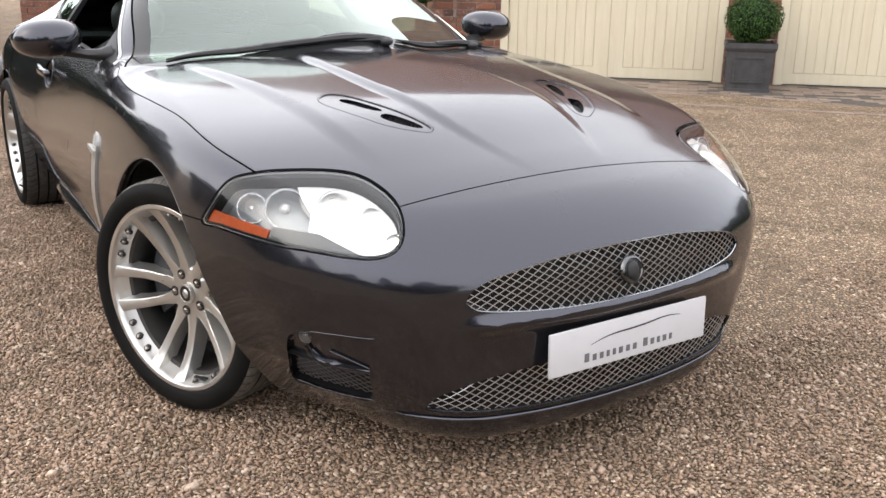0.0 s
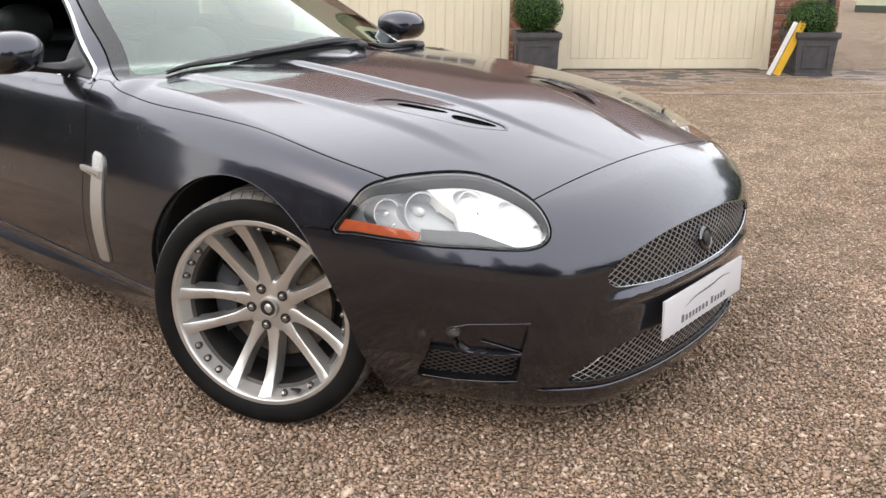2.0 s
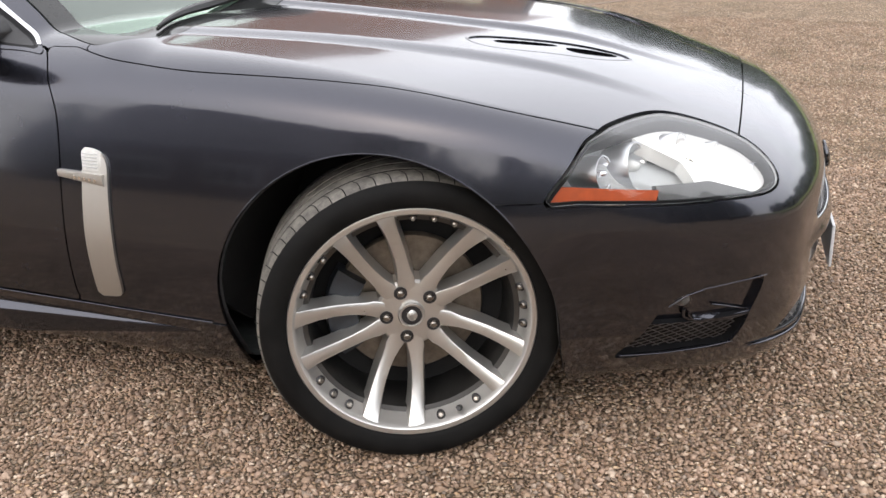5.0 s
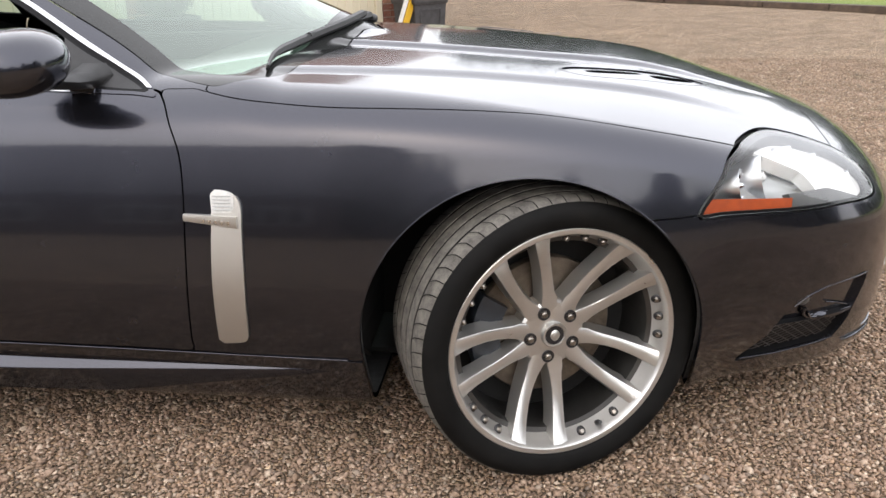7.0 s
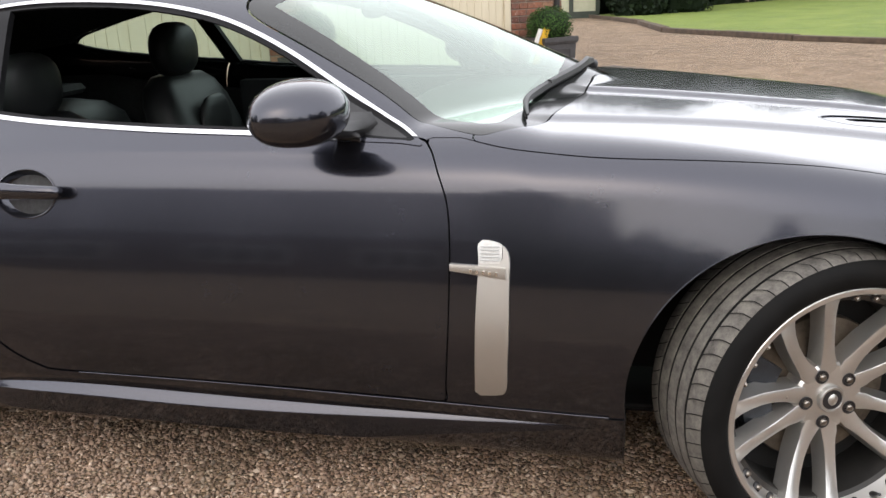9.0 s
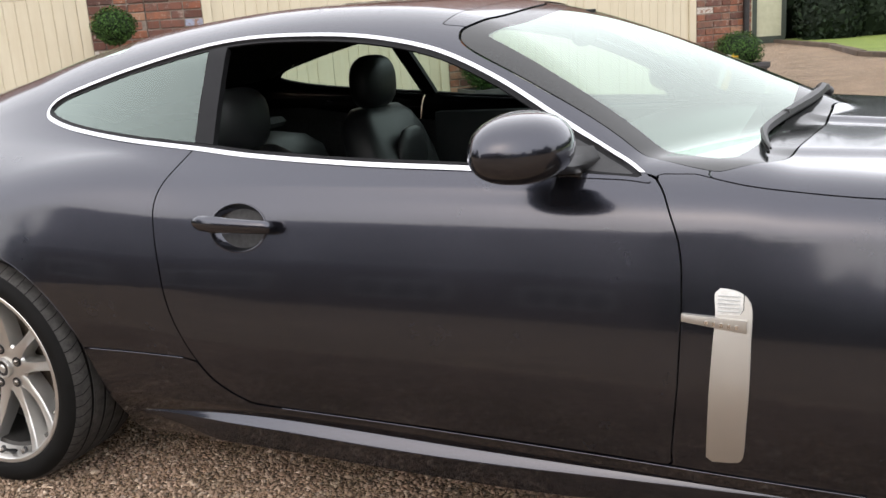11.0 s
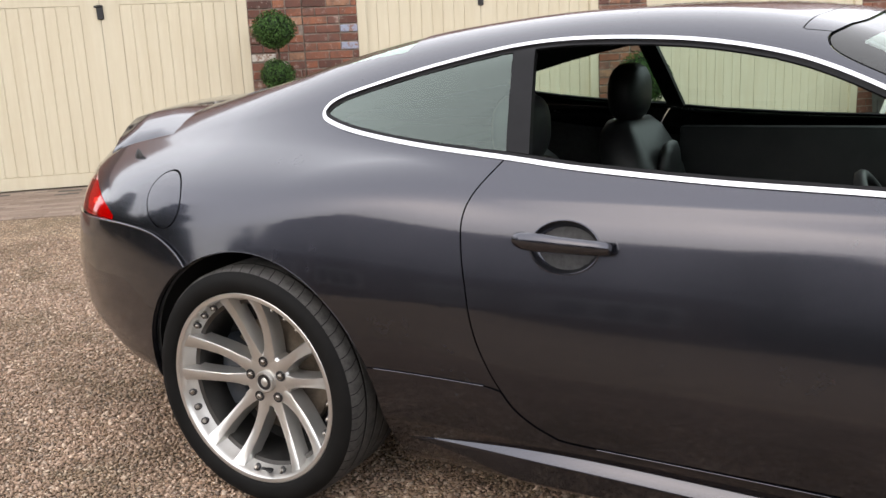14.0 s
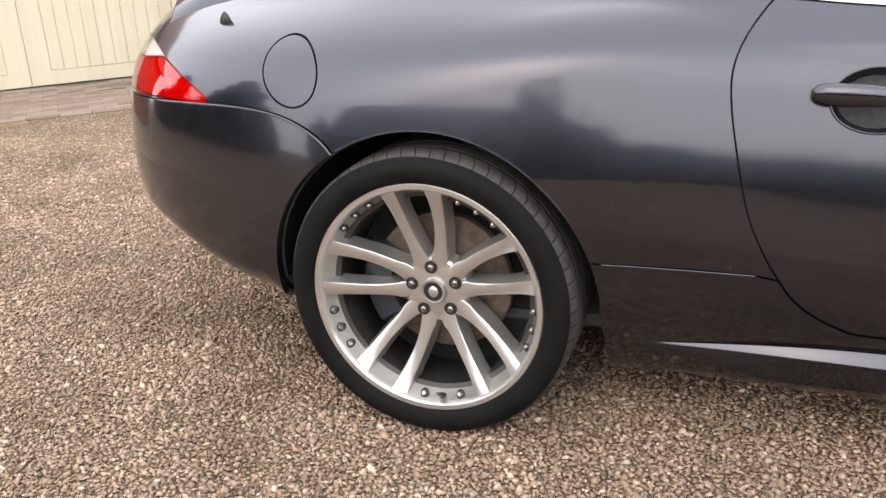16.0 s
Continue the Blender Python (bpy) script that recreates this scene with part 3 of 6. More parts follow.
LAMP = corner_view([(0.466, 0.625), (0.432, 0.680), (0.385, 0.735), (0.325, 0.753), (0.24, 0.757), (0.147, 0.755), (0.082, 0.747), (0.022, 0.729), (-0.03, 0.703), (-0.055, 0.675), (-0.062, 0.643),
                    (-0.047, 0.619), (-0.005, 0.607), (0.06, 0.608), (0.135, 0.613), (0.22, 0.615), (0.33, 0.621), (0.41, 0.624)])
UPPER_EDGE = [(0.0, 0.592), (0.18, 0.587), (0.335, 0.566), (0.41, 0.547), (0.448, 0.515), (0.435, 0.494), (0.40, 0.481), (0.275, 0.470), (0.12, 0.464), (0.0, 0.463)]
LOWER_EDGE = [(0.0, 0.335), (0.2, 0.328), (0.35, 0.315), (0.44, 0.296), (0.495, 0.272), (0.515, 0.240), (0.505, 0.228), (0.40, 0.220), (0.2, 0.208), (0.0, 0.205)]
UPPER_GRILLE = front_view(UPPER_EDGE)
LOWER_GRILLE = front_view(LOWER_EDGE)
FOG = corner_view([(0.225, 0.376), (0.198, 0.402), (0.158, 0.416), (0.094, 0.420), (0.006, 0.421), (0.012, 0.33), (0.018, 0.234), (0.08, 0.225), (0.165, 0.214), (0.248, 0.213), (0.238, 0.30)], 5)
SCREEN = plan_view([(-1.298, -0.1), (-1.300, 0.1), (-1.326, 0.338), (-1.362, 0.46), (-1.392, 0.525), (-1.345, 0.577), (-1.161, 0.642), (-0.966, 0.692), (-0.80, 0.765), (-0.735, 0.768),
                    (-0.645, 0.69), (-0.602, 0.5), (-0.565, 0.28), (-0.548, 0.1), (-0.548, -0.1)], 6)
WINDOWS = side_view([(-2.676, 1.060), (-2.660, 1.082), (-2.625, 1.099), (-2.574, 1.115), (-2.417, 1.156), (-2.267, 1.189), (-2.124, 1.214), (-1.983, 1.225), (-1.811, 1.222), (-1.649, 1.209), (-1.495, 1.182), (-1.377, 1.147),
                     (-1.238, 1.086), (-1.086, 1.001), (-0.971, 0.934), (-0.885, 0.885), (-0.96, 0.888), (-1.262, 0.903), (-1.559, 0.913), (-1.864, 0.932), (-2.058, 0.951), (-2.318, 0.974),
                     (-2.528, 1.001), (-2.635, 1.025), (-2.668, 1.041)])
DOOR = side_view([(-2.02, 0.985), (-2.066, 0.953), (-2.113, 0.889), (-2.133, 0.83), (-2.131, 0.76), (-2.114, 0.665), (-2.091, 0.564), (-2.059, 0.488), (-2.029, 0.434), (-1.987, 0.378), (-1.914, 0.333),
                  (-1.826, 0.318), (-1.36, 0.312), (-0.95, 0.306), (-0.842, 0.305), (-0.836, 0.34), (-0.822, 0.479), (-0.816, 0.599), (-0.815, 0.689), (-0.821, 0.763), (-0.84, 0.823), (-0.872, 0.883),
                  (-0.935, 0.900), (-1.3, 0.935), (-1.7, 0.955)], 5)
SILL = side_view([(-2.55, 0.446), (-2.383, 0.444), (-2.06, 0.436), (-2.01, 0.405), (-1.975, 0.368), (-1.914, 0.333), (-1.826, 0.318), (-1.36, 0.312), (-0.84, 0.303), (-0.445, 0.288), (-0.3, 0.283),
                  (-0.3, 0.05), (-1.4, 0.05), (-2.55, 0.05)], 5)
FLAP = side_view([(-3.068 + 0.074 * math.cos(a) - 0.014 * math.sin(a), 0.834 + 0.074 * math.sin(a)) for a in np.arange(12) * math.pi / 6], 4)
TAIL_LAMP = side_view([(-3.315, 0.760), (-3.42, 0.815), (-3.52, 0.853), (-3.60, 0.880), (-3.70, 0.893), (-3.85, 0.895), (-4.0, 0.89), (-4.0, 0.76), (-3.75, 0.757), (-3.5, 0.757)], 5)
VENT = plan_view([(0.012, 0.405), (0.04, 0.348), (0.18, 0.300), (0.35, 0.252), (0.392, 0.262), (0.388, 0.292), (0.30, 0.378), (0.10, 0.446)])
WING_LINE = curve([(-0.80, 0.897), (-0.70, 0.879), (-0.6, 0.868), (-0.5, 0.861), (-0.37, 0.857), (-0.2, 0.850), (-0.05, 0.838), (0.1, 0.816), (0.22, 0.793), (0.33, 0.768), (0.39, 0.752), (0.5, 0.72)])
DOOR_FRONT = curve([(0.28, -0.843), (0.34, -0.836), (0.479, -0.822), (0.60, -0.816), (0.69, -0.815), (0.763, -0.821), (0.823, -0.84), (0.883, -0.872), (0.95, -0.90)])
REAR_LINE = curve([(-4.0, 0.742), (-3.57, 0.750), (-3.31, 0.757), (-3.16, 0.753), (-3.07, 0.738), (-3.0, 0.708), (-2.955, 0.672), (-2.92, 0.62), (-2.88, 0.54)])


def bumper_depth(p):
    a = np.abs(p[:, 1])
    ahead = p[:, 0] - 0.668 + 0.04 * a ** 2
    below = np.minimum(0.615 + 0.05 * p[:, 0] - p[:, 2], p[:, 0] - 0.1)
    return np.maximum(ahead, below)


def wing_top(x):
    return WING_LINE(x) - 3.0 * np.maximum(x - 0.40, 0)


def bonnet_depth(p):
    a = np.abs(p[:, 1])
    steep = np.clip(np.sqrt(1 - np.minimum(gradient(p)[:, 2] ** 2, 1)), 0.2, 1)
    return np.minimum((p[:, 2] - wing_top(p[:, 0])) / steep, p[:, 0] + 0.775)


def wing_depth(p):
    steep = np.clip(np.sqrt(1 - np.minimum(gradient(p)[:, 2] ** 2, 1)), 0.2, 1)
    return np.minimum((wing_top(p[:, 0]) - p[:, 2]) / steep, p[:, 0] - DOOR_FRONT(p[:, 2]))


def rear_bumper_depth(p):
    return np.minimum(REAR_LINE(p[:, 0]) - p[:, 2], -2.86 - p[:, 0])


def boot_depth(p):
    a = np.abs(p[:, 1])
    return np.minimum(np.minimum(-3.22 - 0.3 * a ** 2 - p[:, 0], 0.52 + 0.06 * (p[:, 0] + 3.3) - a), p[:, 2] - 0.78)


def rear_glass_depth(p):
    a = np.abs(p[:, 1])
    return np.minimum(np.minimum(-2.42 - 0.2 * a ** 2 - p[:, 0], p[:, 0] + 3.12 - 0.1 * a ** 2), np.minimum(0.50 + 0.09 * (p[:, 0] + 2.4) - a, p[:, 2] - 0.8))


rest = cut(skin, arch_depth(skin[0]))
lamp, rest = split(rest, LAMP, 0.0022)
upper_hole, rest = split(rest, UPPER_GRILLE, 0.0)
lower_hole, rest = split(rest, LOWER_GRILLE, 0.0)
fog_hole, rest = split(rest, FOG, 0.0)
screen, rest = split(rest, SCREEN, 0.003)
windows, rest = split(rest, WINDOWS, 0.0)
shell_base = rest
door, rest = split(rest, DOOR, 0.0019)
cup_at = side_view([(-1.880 + 0.080 * math.cos(a), 0.775 + 0.057 * math.sin(a)) for a in np.arange(10) * math.pi / 5], 4)
handle_cup, door = split(door, cup_at, 0.0)
sill, rest = split(rest, SILL)
bumper, rest = split(rest, bumper_depth, 0.0019)
bonnet, rest = split(rest, bonnet_depth, 0.0018)
wing, rest = split(rest, wing_depth)
tail_lamp, rest = split(rest, TAIL_LAMP)
rear_bumper, rest = split(rest, rear_bumper_depth)
rear_glass, rest = split(rest, rear_glass_depth)
boot, rest = split(rest, boot_depth)
header, shell = split(rest, lambda p: np.minimum(np.minimum(p[:, 0] + 1.385 + 0.26 * np.abs(p[:, 1]) ** 2, 0.50 - np.abs(p[:, 1])), p[:, 2] - 1.1), 0.0015)
vent_well, bonnet = split(bonnet, VENT, 0.001)
fuel_flap, shell_right = split(shell, FLAP, 0.0022)

def on_flank_x(x, z):
    """How far out the right flank lies at (x, z)."""
    a, b = -1.2, -0.2
    for _ in range(24):
        m = (a + b) / 2
        a, b = (a, m) if body(np.array(x), np.array(m), np.array(z)) < 0 else (m, b)
    return b


sheet("bonnet", mirrored(bonnet), PAINT, car)
sheet("front_bumper", mirrored(bumper), PAINT, car)
sheet("rear_bumper", mirrored(rear_bumper), PAINT, car, "", 0.007, 0.018)
sheet("boot_lid", mirrored(boot), PAINT, car)
sheet("roof_header", mirrored(header), PAINT, car)
border = lambda p: np.maximum(0.060 - SCREEN(p), p[:, 0] + 0.632 + 0.20 * p[:, 1] ** 2)
frit = cut(screen, border(screen[0]))
sheet("screen_border", mirrored(frit), FRIT, car, "dark printed border of the windscreen", -0.003, 0.004)
clear_part = cut(screen, -border(screen[0]))
sheet("windscreen", mirrored(clear_part), WINDSCREEN, car, "clear windscreen reflecting a white sky", -0.003, 0.0)
sheet("rear_window", mirrored(rear_glass), WINDOW, car, "tinted rear window", -0.003, 0.0)
sheet("quarter_panel", shell_right, PAINT, car, "rear quarter, pillar and roof side in dark grey paint")
sheet("quarter_panel", flipped(shell), PAINT, car, "rear quarter, pillar and roof side in dark grey paint")
sheet("fuel_flap", fuel_flap, PAINT, car, "round fuel filler flap", 0.0005)
for turn in (lambda m: m, flipped):
    sheet("front_wing", turn(wing), PAINT, car)
    sheet("sill_panel", turn(sill), PAINT, car, "", 0.003, 0.012)
    door_panel = sheet("door", turn(door), PAINT, car)
    sheet("headlight_lens", turn(lamp), LENS, car, "clear headlight cover", 0.0, 0.0)
    tail_red, tail_pale = split(tail_lamp, lambda p: 0.846 + 0.08 * (p[:, 0] + 3.6) - p[:, 2], 0.0008)
    back = sheet("tail_light", turn(cut(tail_red, tail_red[0][:, 2])), RED_LENS, car, "red tail light", 0.001)
    pale = sheet("reversing_lens", turn(tail_pale), LENS, back, "pale upper lens", 0.001)
    spot_x = on_flank_x(-3.475, 0.795)
    part("tail_bulb", blob(0.010, 0.006, 0.010, 2.0, 12), SIDELIGHT_ON, back, "small lit bulb", 50, Matrix.Translation((-3.475, (spot_x + 0.010) * (1 if turn((np.array([[0.0, 1.0, 0.0]]), []))[0][0, 1] > 0 else -1), 0.795)))
    sheet("red_reflector", turn(tail_red), RED_BACK, back, "red reflector", -0.014, 0.0)
    sheet("pale_reflector", turn(tail_pale), PALE_BACK, back, "pale reflector", -0.014, 0.0)



BELT = curve([(-0.88, 0.885), (-1.262, 0.903), (-1.559, 0.913), (-1.864, 0.932), (-2.058, 0.951), (-2.318, 0.974), (-2.528, 1.001), (-2.645, 1.03)])


def bright_ring(turn, with_glass):
    """The side windows of one side: bright frame, seals, pillar, fixed quarter glass and, where it is wound up, the door glass."""
    d = WINDOWS(windows[0])
    lean = 0.72
    low = step(0.06, 0.03, windows[0][:, 2] - BELT(windows[0][:, 0]))
    d = d / (lean * (1 - low) + low) * (1.5 + 0.25 * low + 1.3 * step(-1.08, -0.93, windows[0][:, 0]))
    frame_mesh = cut(windows, 0.0165 - d)
    corner_at = lambda p: np.minimum(p[:, 0] + 1.03, BELT(p[:, 0]) + 0.011 - p[:, 2])
    sail_base = cut(frame_mesh, corner_at(frame_mesh[0]))
    frame_mesh = cut(frame_mesh, -corner_at(frame_mesh[0]))
    sheet("sail_base", turn(sail_base), PAINT, car, "painted corner below the mirror", 0.002, 0.007)
    seal = cut(windows, np.minimum(d - 0.0165, 0.034 - d))
    inner = cut(windows, d - 0.034)
    at = lambda p: p[:, 0] + 2.035 + 0.25 * (p[:, 2] - 0.96)
    pillar = cut(inner, 0.030 - np.abs(at(inner[0])))
    quarter = cut(inner, -at(inner[0]) - 0.030)
    front = cut(inner, at(inner[0]) - 0.030)
    sail_line = lambda p: p[:, 0] + 1.10 + 0.35 * (p[:, 2] - 0.92)
    sail, opening = split(front, sail_line, 0.0)
    sheet("window_frame", turn(frame_mesh), CHROME, car, "bright chrome window surround", 0.004, 0.007)
    sheet("window_seal", turn(seal), TRIM_BLACK, car, "black rubber window seal", -0.002, 0.006)
    sheet("pillar_cover", turn(pillar), TRIM_BLACK, car, "gloss black pillar cover", 0.0, 0.02)
    sheet("mirror_sail", turn(sail), PLASTIC, car, "black plastic mirror mount", -0.002, 0.02)
    sheet("quarter_window", turn(quarter), WINDOW, car, "green-tinted quarter window", -0.004, 0.0)
    if with_glass:
        sheet("door_window", turn(opening), WINDOW, car, "green-tinted door window, wound up", -0.004, 0.0)


bright_ring(lambda m: m, False)
bright_ring(flipped, True)
lined = cut(shell_base, np.maximum(np.abs(shell_base[0][:, 2] - BELT(shell_base[0][:, 0]) + 0.03) - 0.07, 0.6 - np.abs(shell_base[0][:, 1])))
sheet("inner_lining", mirrored(lined), FABRIC, car, "dark inner lining", -0.022, 0.0)


def on_skin(y, z, side_on=False):
    """The place of the skin straight ahead of (y, z) at the nose."""
    a, b = np.full(len(y), 0.3), np.full(len(y), 1.1)
    for _ in range(26):
        m = (a + b) / 2
        inside = body(m, y, z) < 0
        a, b = np.where(inside, m, a), np.where(inside, b, m)
    return np.stack([a, y, z], 1)


def on_flank(x, z):
    """The place of the skin on the right flank at (x, z)."""
    a, b = np.full(len(x), -1.2), np.full(len(x), -0.3)
    for _ in range(26):
        m = (a + b) / 2
        inside = body(x, m, z) < 0
        a, b = np.where(inside, a, m), np.where(inside, m, b)
    return np.stack([x, b, z], 1)


def on_top(x, y):
    a, b = np.full(len(x), 0.5), np.full(len(x), 1.5)
    for _ in range(26):
        m = (a + b) / 2
        inside = body(x, y, m) < 0
        a, b = np.where(inside, m, a), np.where(inside, b, m)
    return np.stack([x, y, a], 1)


def wire_mesh(name, depth_of, low, high, wide, pitch, slope, back, mat, parent, radius=0.0017, label=""):
    """A diamond mesh of wires that follows the nose inside an outline."""
    bm = bmesh.new()
    for sign in (1, -1):
        for k in np.arange(-wide * slope - (high - low), wide * slope + (high - low), pitch):
            y = np.linspace(-wide, wide, 260)
            z = (low + high) / 2 + sign * slope * y + k
            ok = (z > low) & (z < high)
            if ok.sum() < 3:
                continue
            y, z = y[ok], z[ok]
            p = on_skin(y, z)
            inside = depth_of(p) > -0.002
            g = gradient(p)
            q = p - g * (back + 0.0012 * sign)
            run = []
            for i in range(len(q)):
                if inside[i]:
                    run.append(q[i])
                if (not inside[i] or i == len(q) - 1) and run:
                    if len(run) > 2:
                        add_tube(bm, run[::3] + [run[-1]], radius, 4, False)
                    run = []
    return part(name, bm, mat, parent, label, 40)


def front_rim(name, points, radius, lift, mat, parent):
    half = np.array(points, float)
    loop = closed(np.vstack([half, half[::-1] * (-1, 1)]), 5)
    p = on_skin(loop[:, 0], loop[:, 1])
    p += gradient(p) * lift
    return part(name, tube([*p, p[0]], radius, 6, False), mat, parent, "", 50)


for name, hole, outline, loop_points, low, high, wide, pitch in (
        ("upper_grille", upper_hole, UPPER_GRILLE, UPPER_EDGE, 0.45, 0.60, 0.46, 0.0182), ("lower_grille", lower_hole, LOWER_GRILLE, LOWER_EDGE, 0.19, 0.35, 0.53, 0.0188)):
    # the sheet behind the mesh is black to paint the opening's shade
    backing = sheet(name, mirrored(hole), VOID, car, "black sheet painting the shade inside the grille opening", -0.07, -0.066)
    wire_mesh("wire_mesh", outline, low, high, wide, pitch, 0.62, 0.012, WIRE, backing, 0.0013, "silver diamond wire mesh")
    front_rim("grille_rim", loop_points, 0.0016, -0.004, WIRE if name == "upper_grille" else PLASTIC, backing)


def facing(place, normal, spin=0.0):
    """A pose at a place whose z axis looks along normal."""
    return Matrix.Translation(place) @ Vector(normal).to_track_quat("Z", "Y").to_matrix().to_4x4() @ Matrix.Rotation(spin, 4, "Z")


# the round badge in the grille
spot = on_skin(np.array([0.0]), np.array([0.525]))[0]
badge = part("badge", lathe([(0.0, 0.0), (0.035, 0.0), (0.0365, 0.006), (0.034, 0.011), (0.029, 0.012), (0.027, 0.009), (0.0, 0.0095)], 40), DARK_CHROME, car, "round chrome badge with a dark centre", 40, facing(spot - np.array([0.006, 0, 0]), (1, 0, 0.28)))
face = blob(0.019, 0.021, 0.006, 2.4, 16)
part("emblem", face, DARK_METAL, badge, "plain dark emblem", 40, Matrix.Translation((0, 0.0, 0.010)))

# the show plate: a white plate with a printed line and plain bars
plate = part("number_plate", brick_shape((-0.26, -0.0555, 0), (0.26, 0.0555, 0.008), 0.003, 2), PLATE_WHITE, car, "white show plate with a thin dark arc and bars", 40,
             facing((0.910, 0, 0.357), (1, 0, 0.03), radians(90)))
TURNED = plate.matrix_local.to_3x3().inverted() @ Vector((0, 0, 1))
if abs(TURNED.y) < 0.9:
    plate.matrix_local = facing((0.910, 0, 0.357), (1, 0, 0.03), 0)
flip = 1 if (plate.matrix_local.to_3x3() @ Vector((0, 1, 0))).z > 0 else -1
letter = [0.020, 0.017, 0.016, 0.014, 0.014, 0.018, 0.017, 0.017, 0.0, 0.020, 0.016, 0.014, 0.017, 0.013]
x0 = -0.155
for i, w in enumerate(letter):
    tall = 0.022 if i in (0, 9) else 0.016
    if w:
        part("print_bar", brick_shape((x0 + 0.1 * w, -0.036, 0.0), (x0 + 0.8 * w, -0.036 + tall, 0.0012)), PRINT_GREY, plate, "", 0, Matrix.Rotation(math.pi if flip > 0 else 0, 4, "Z") @ Matrix.Translation((0, 0, 0.008)))
    x0 += (w + 0.006) if w else 0.012
arc = [(-0.135 + 0.30 * t, 0.006 + 0.030 * math.sin(min(t * 1.55, 1.57)) - 0.012 * max(t - 0.5, 0) * 2 + 0.004 * math.sin(t * 9), 0.0) for t in np.linspace(0, 1, 28)]
bm = bmesh.new()
for (a, b), w in zip(zip(arc, arc[1:]), np.sin(np.linspace(0.15, 3.0, 27))):
    h = 0.0006 + 0.0017 * w
    vs = [bm.verts.new(q) for q in ((a[0], a[1] - h, 0.0008), (b[0], b[1] - h, 0.0008), (b[0], b[1] + h, 0.0008), (a[0], a[1] + h, 0.0008))]
    bm.faces.new(vs)
part("print_arc", bm, PRINT_DARK, plate, "thin dark printed arc", 0, Matrix.Rotation(math.pi if flip > 0 else 0, 4, "Z") @ Matrix.Translation((0, 0, 0.0082)))


# ---- headlights ----
def headlight(sign):
    turn = (lambda m: m) if sign < 0 else flipped
    across = lambda p: np.abs(p[:, 1]) * math.cos(radians(40)) - p[:, 0] * math.sin(radians(40)) - 0.010
    bowl = sheet("headlight_housing", turn(lamp), HOUSING, car, "grey headlight housing", -0.070, -0.067)
    amber = cut(lamp, 0.661 - 0.08 * np.maximum(0.44 - across(lamp[0]), 0) - lamp[0][:, 2])
    amber = cut(amber, across(amber[0]) - 0.268 + 0.4 * (amber[0][:, 2] - 0.63))
    amber = cut(amber, LAMP(amber[0]) - 0.008)
    sheet("amber_strip", turn(amber), AMBER, bowl, "orange side reflector", -0.012, 0.006)
    skirt_top = lambda p: 0.657 - 0.36 * np.maximum(0.135 - across(p), 0)
    skirt = cut(lamp, np.minimum(skirt_top(lamp[0]) - lamp[0][:, 2], LAMP(lamp[0]) - 0.006))
    skirt = cut(skirt, 0.262 - across(skirt[0]))
    sheet("lower_skirt", turn(skirt), SKIRT, bowl, "dark grey panel below the beams", -0.020, 0.02)
    ways = (("main_beam_reflector", (0.535, 0.620, 0.674), 0.043, 0.028, HEADLIGHT_ON), ("dip_beam_reflector", (0.605, 0.560, 0.664), 0.024, 0.015, REPEATER),
            ("indicator_reflector", (0.450, 0.710, 0.670), 0.046, 0.015, REPEATER), ("side_reflector", (0.390, 0.772, 0.668), 0.034, 0.010, CHROME),
            ("corner_reflector", (0.690, 0.545, 0.618), 0.024, 0.014, HEADLIGHT_ON))
    for name, (x, a, z), r, lens_r, core in ways:
        place = (x, sign * a, z)
        out = Vector((0.90, sign * (0.24 + 0.5 * max(0, 0.5 - x)), 0.20))
        steps = 40 if core is HEADLIGHT_ON else 11
        dish = part(name, lathe([(0.006, -0.045), (r * 0.55, -0.038), (r * 0.85, -0.016), (r, 0.006), (r * 1.06, 0.008), (r * 1.06, 0.002)], steps), CHROME, bowl, "chrome reflector bowl", 40 if steps == 40 else 0, facing(place, out))
        part("bowl_rim", lathe([(r * 1.02, 0.006), (r * 1.03, 0.010), (r * 1.09, 0.010), (r * 1.10, 0.004), (r * 1.08, -0.03), (r * 0.9, -0.06)], 40), WIRE, dish, "bright rim", 40)
        part("lamp_core", lathe([(0.0, 0.016), (lens_r * 0.45, 0.013), (lens_r * 0.8, 0.002), (lens_r, -0.014), (lens_r * 1.02, -0.03)], 32), core, dish, "", 50)
        if core is HEADLIGHT_ON:
            part("lamp_ring", lathe([(lens_r * 1.02, -0.03), (lens_r * 1.04, -0.008), (lens_r * 1.14, -0.006), (lens_r * 1.18, -0.03)], 32), SATIN, dish, "", 50)
    bezel = cut(lamp, LAMP(lamp[0]) - 0.003)
    bezel = cut(bezel, 0.009 - LAMP(bezel[0]))
    sheet("lamp_bezel", turn(bezel), TRIM_BLACK, bowl, "black bezel round the lamp", -0.006, 0.03)
    # the chrome surround of the beams, near white to paint the lit lamp's glare
    brow = cut(lamp, 0.165 - across(lamp[0]) + 1.2 * np.maximum(lamp[0][:, 2] - 0.70, 0))
    hole_at = Vector((0.563, 0.634, 0.682))
    brow = cut(brow, np.sqrt((brow[0][:, 0] - hole_at.x) ** 2 + (np.abs(brow[0][:, 1]) - hole_at.y) ** 2 + (brow[0][:, 2] - hole_at.z) ** 2) - 0.046)
    brow = cut(brow, np.minimum(LAMP(brow[0]) - 0.012, brow[0][:, 2] - skirt_top(brow[0])))
    sheet("bright_infill", turn(brow), INFILL, bowl, "chrome surround of the beams, its glare painted near white", -0.028, 0.03)


headlight(-1)
headlight(1)


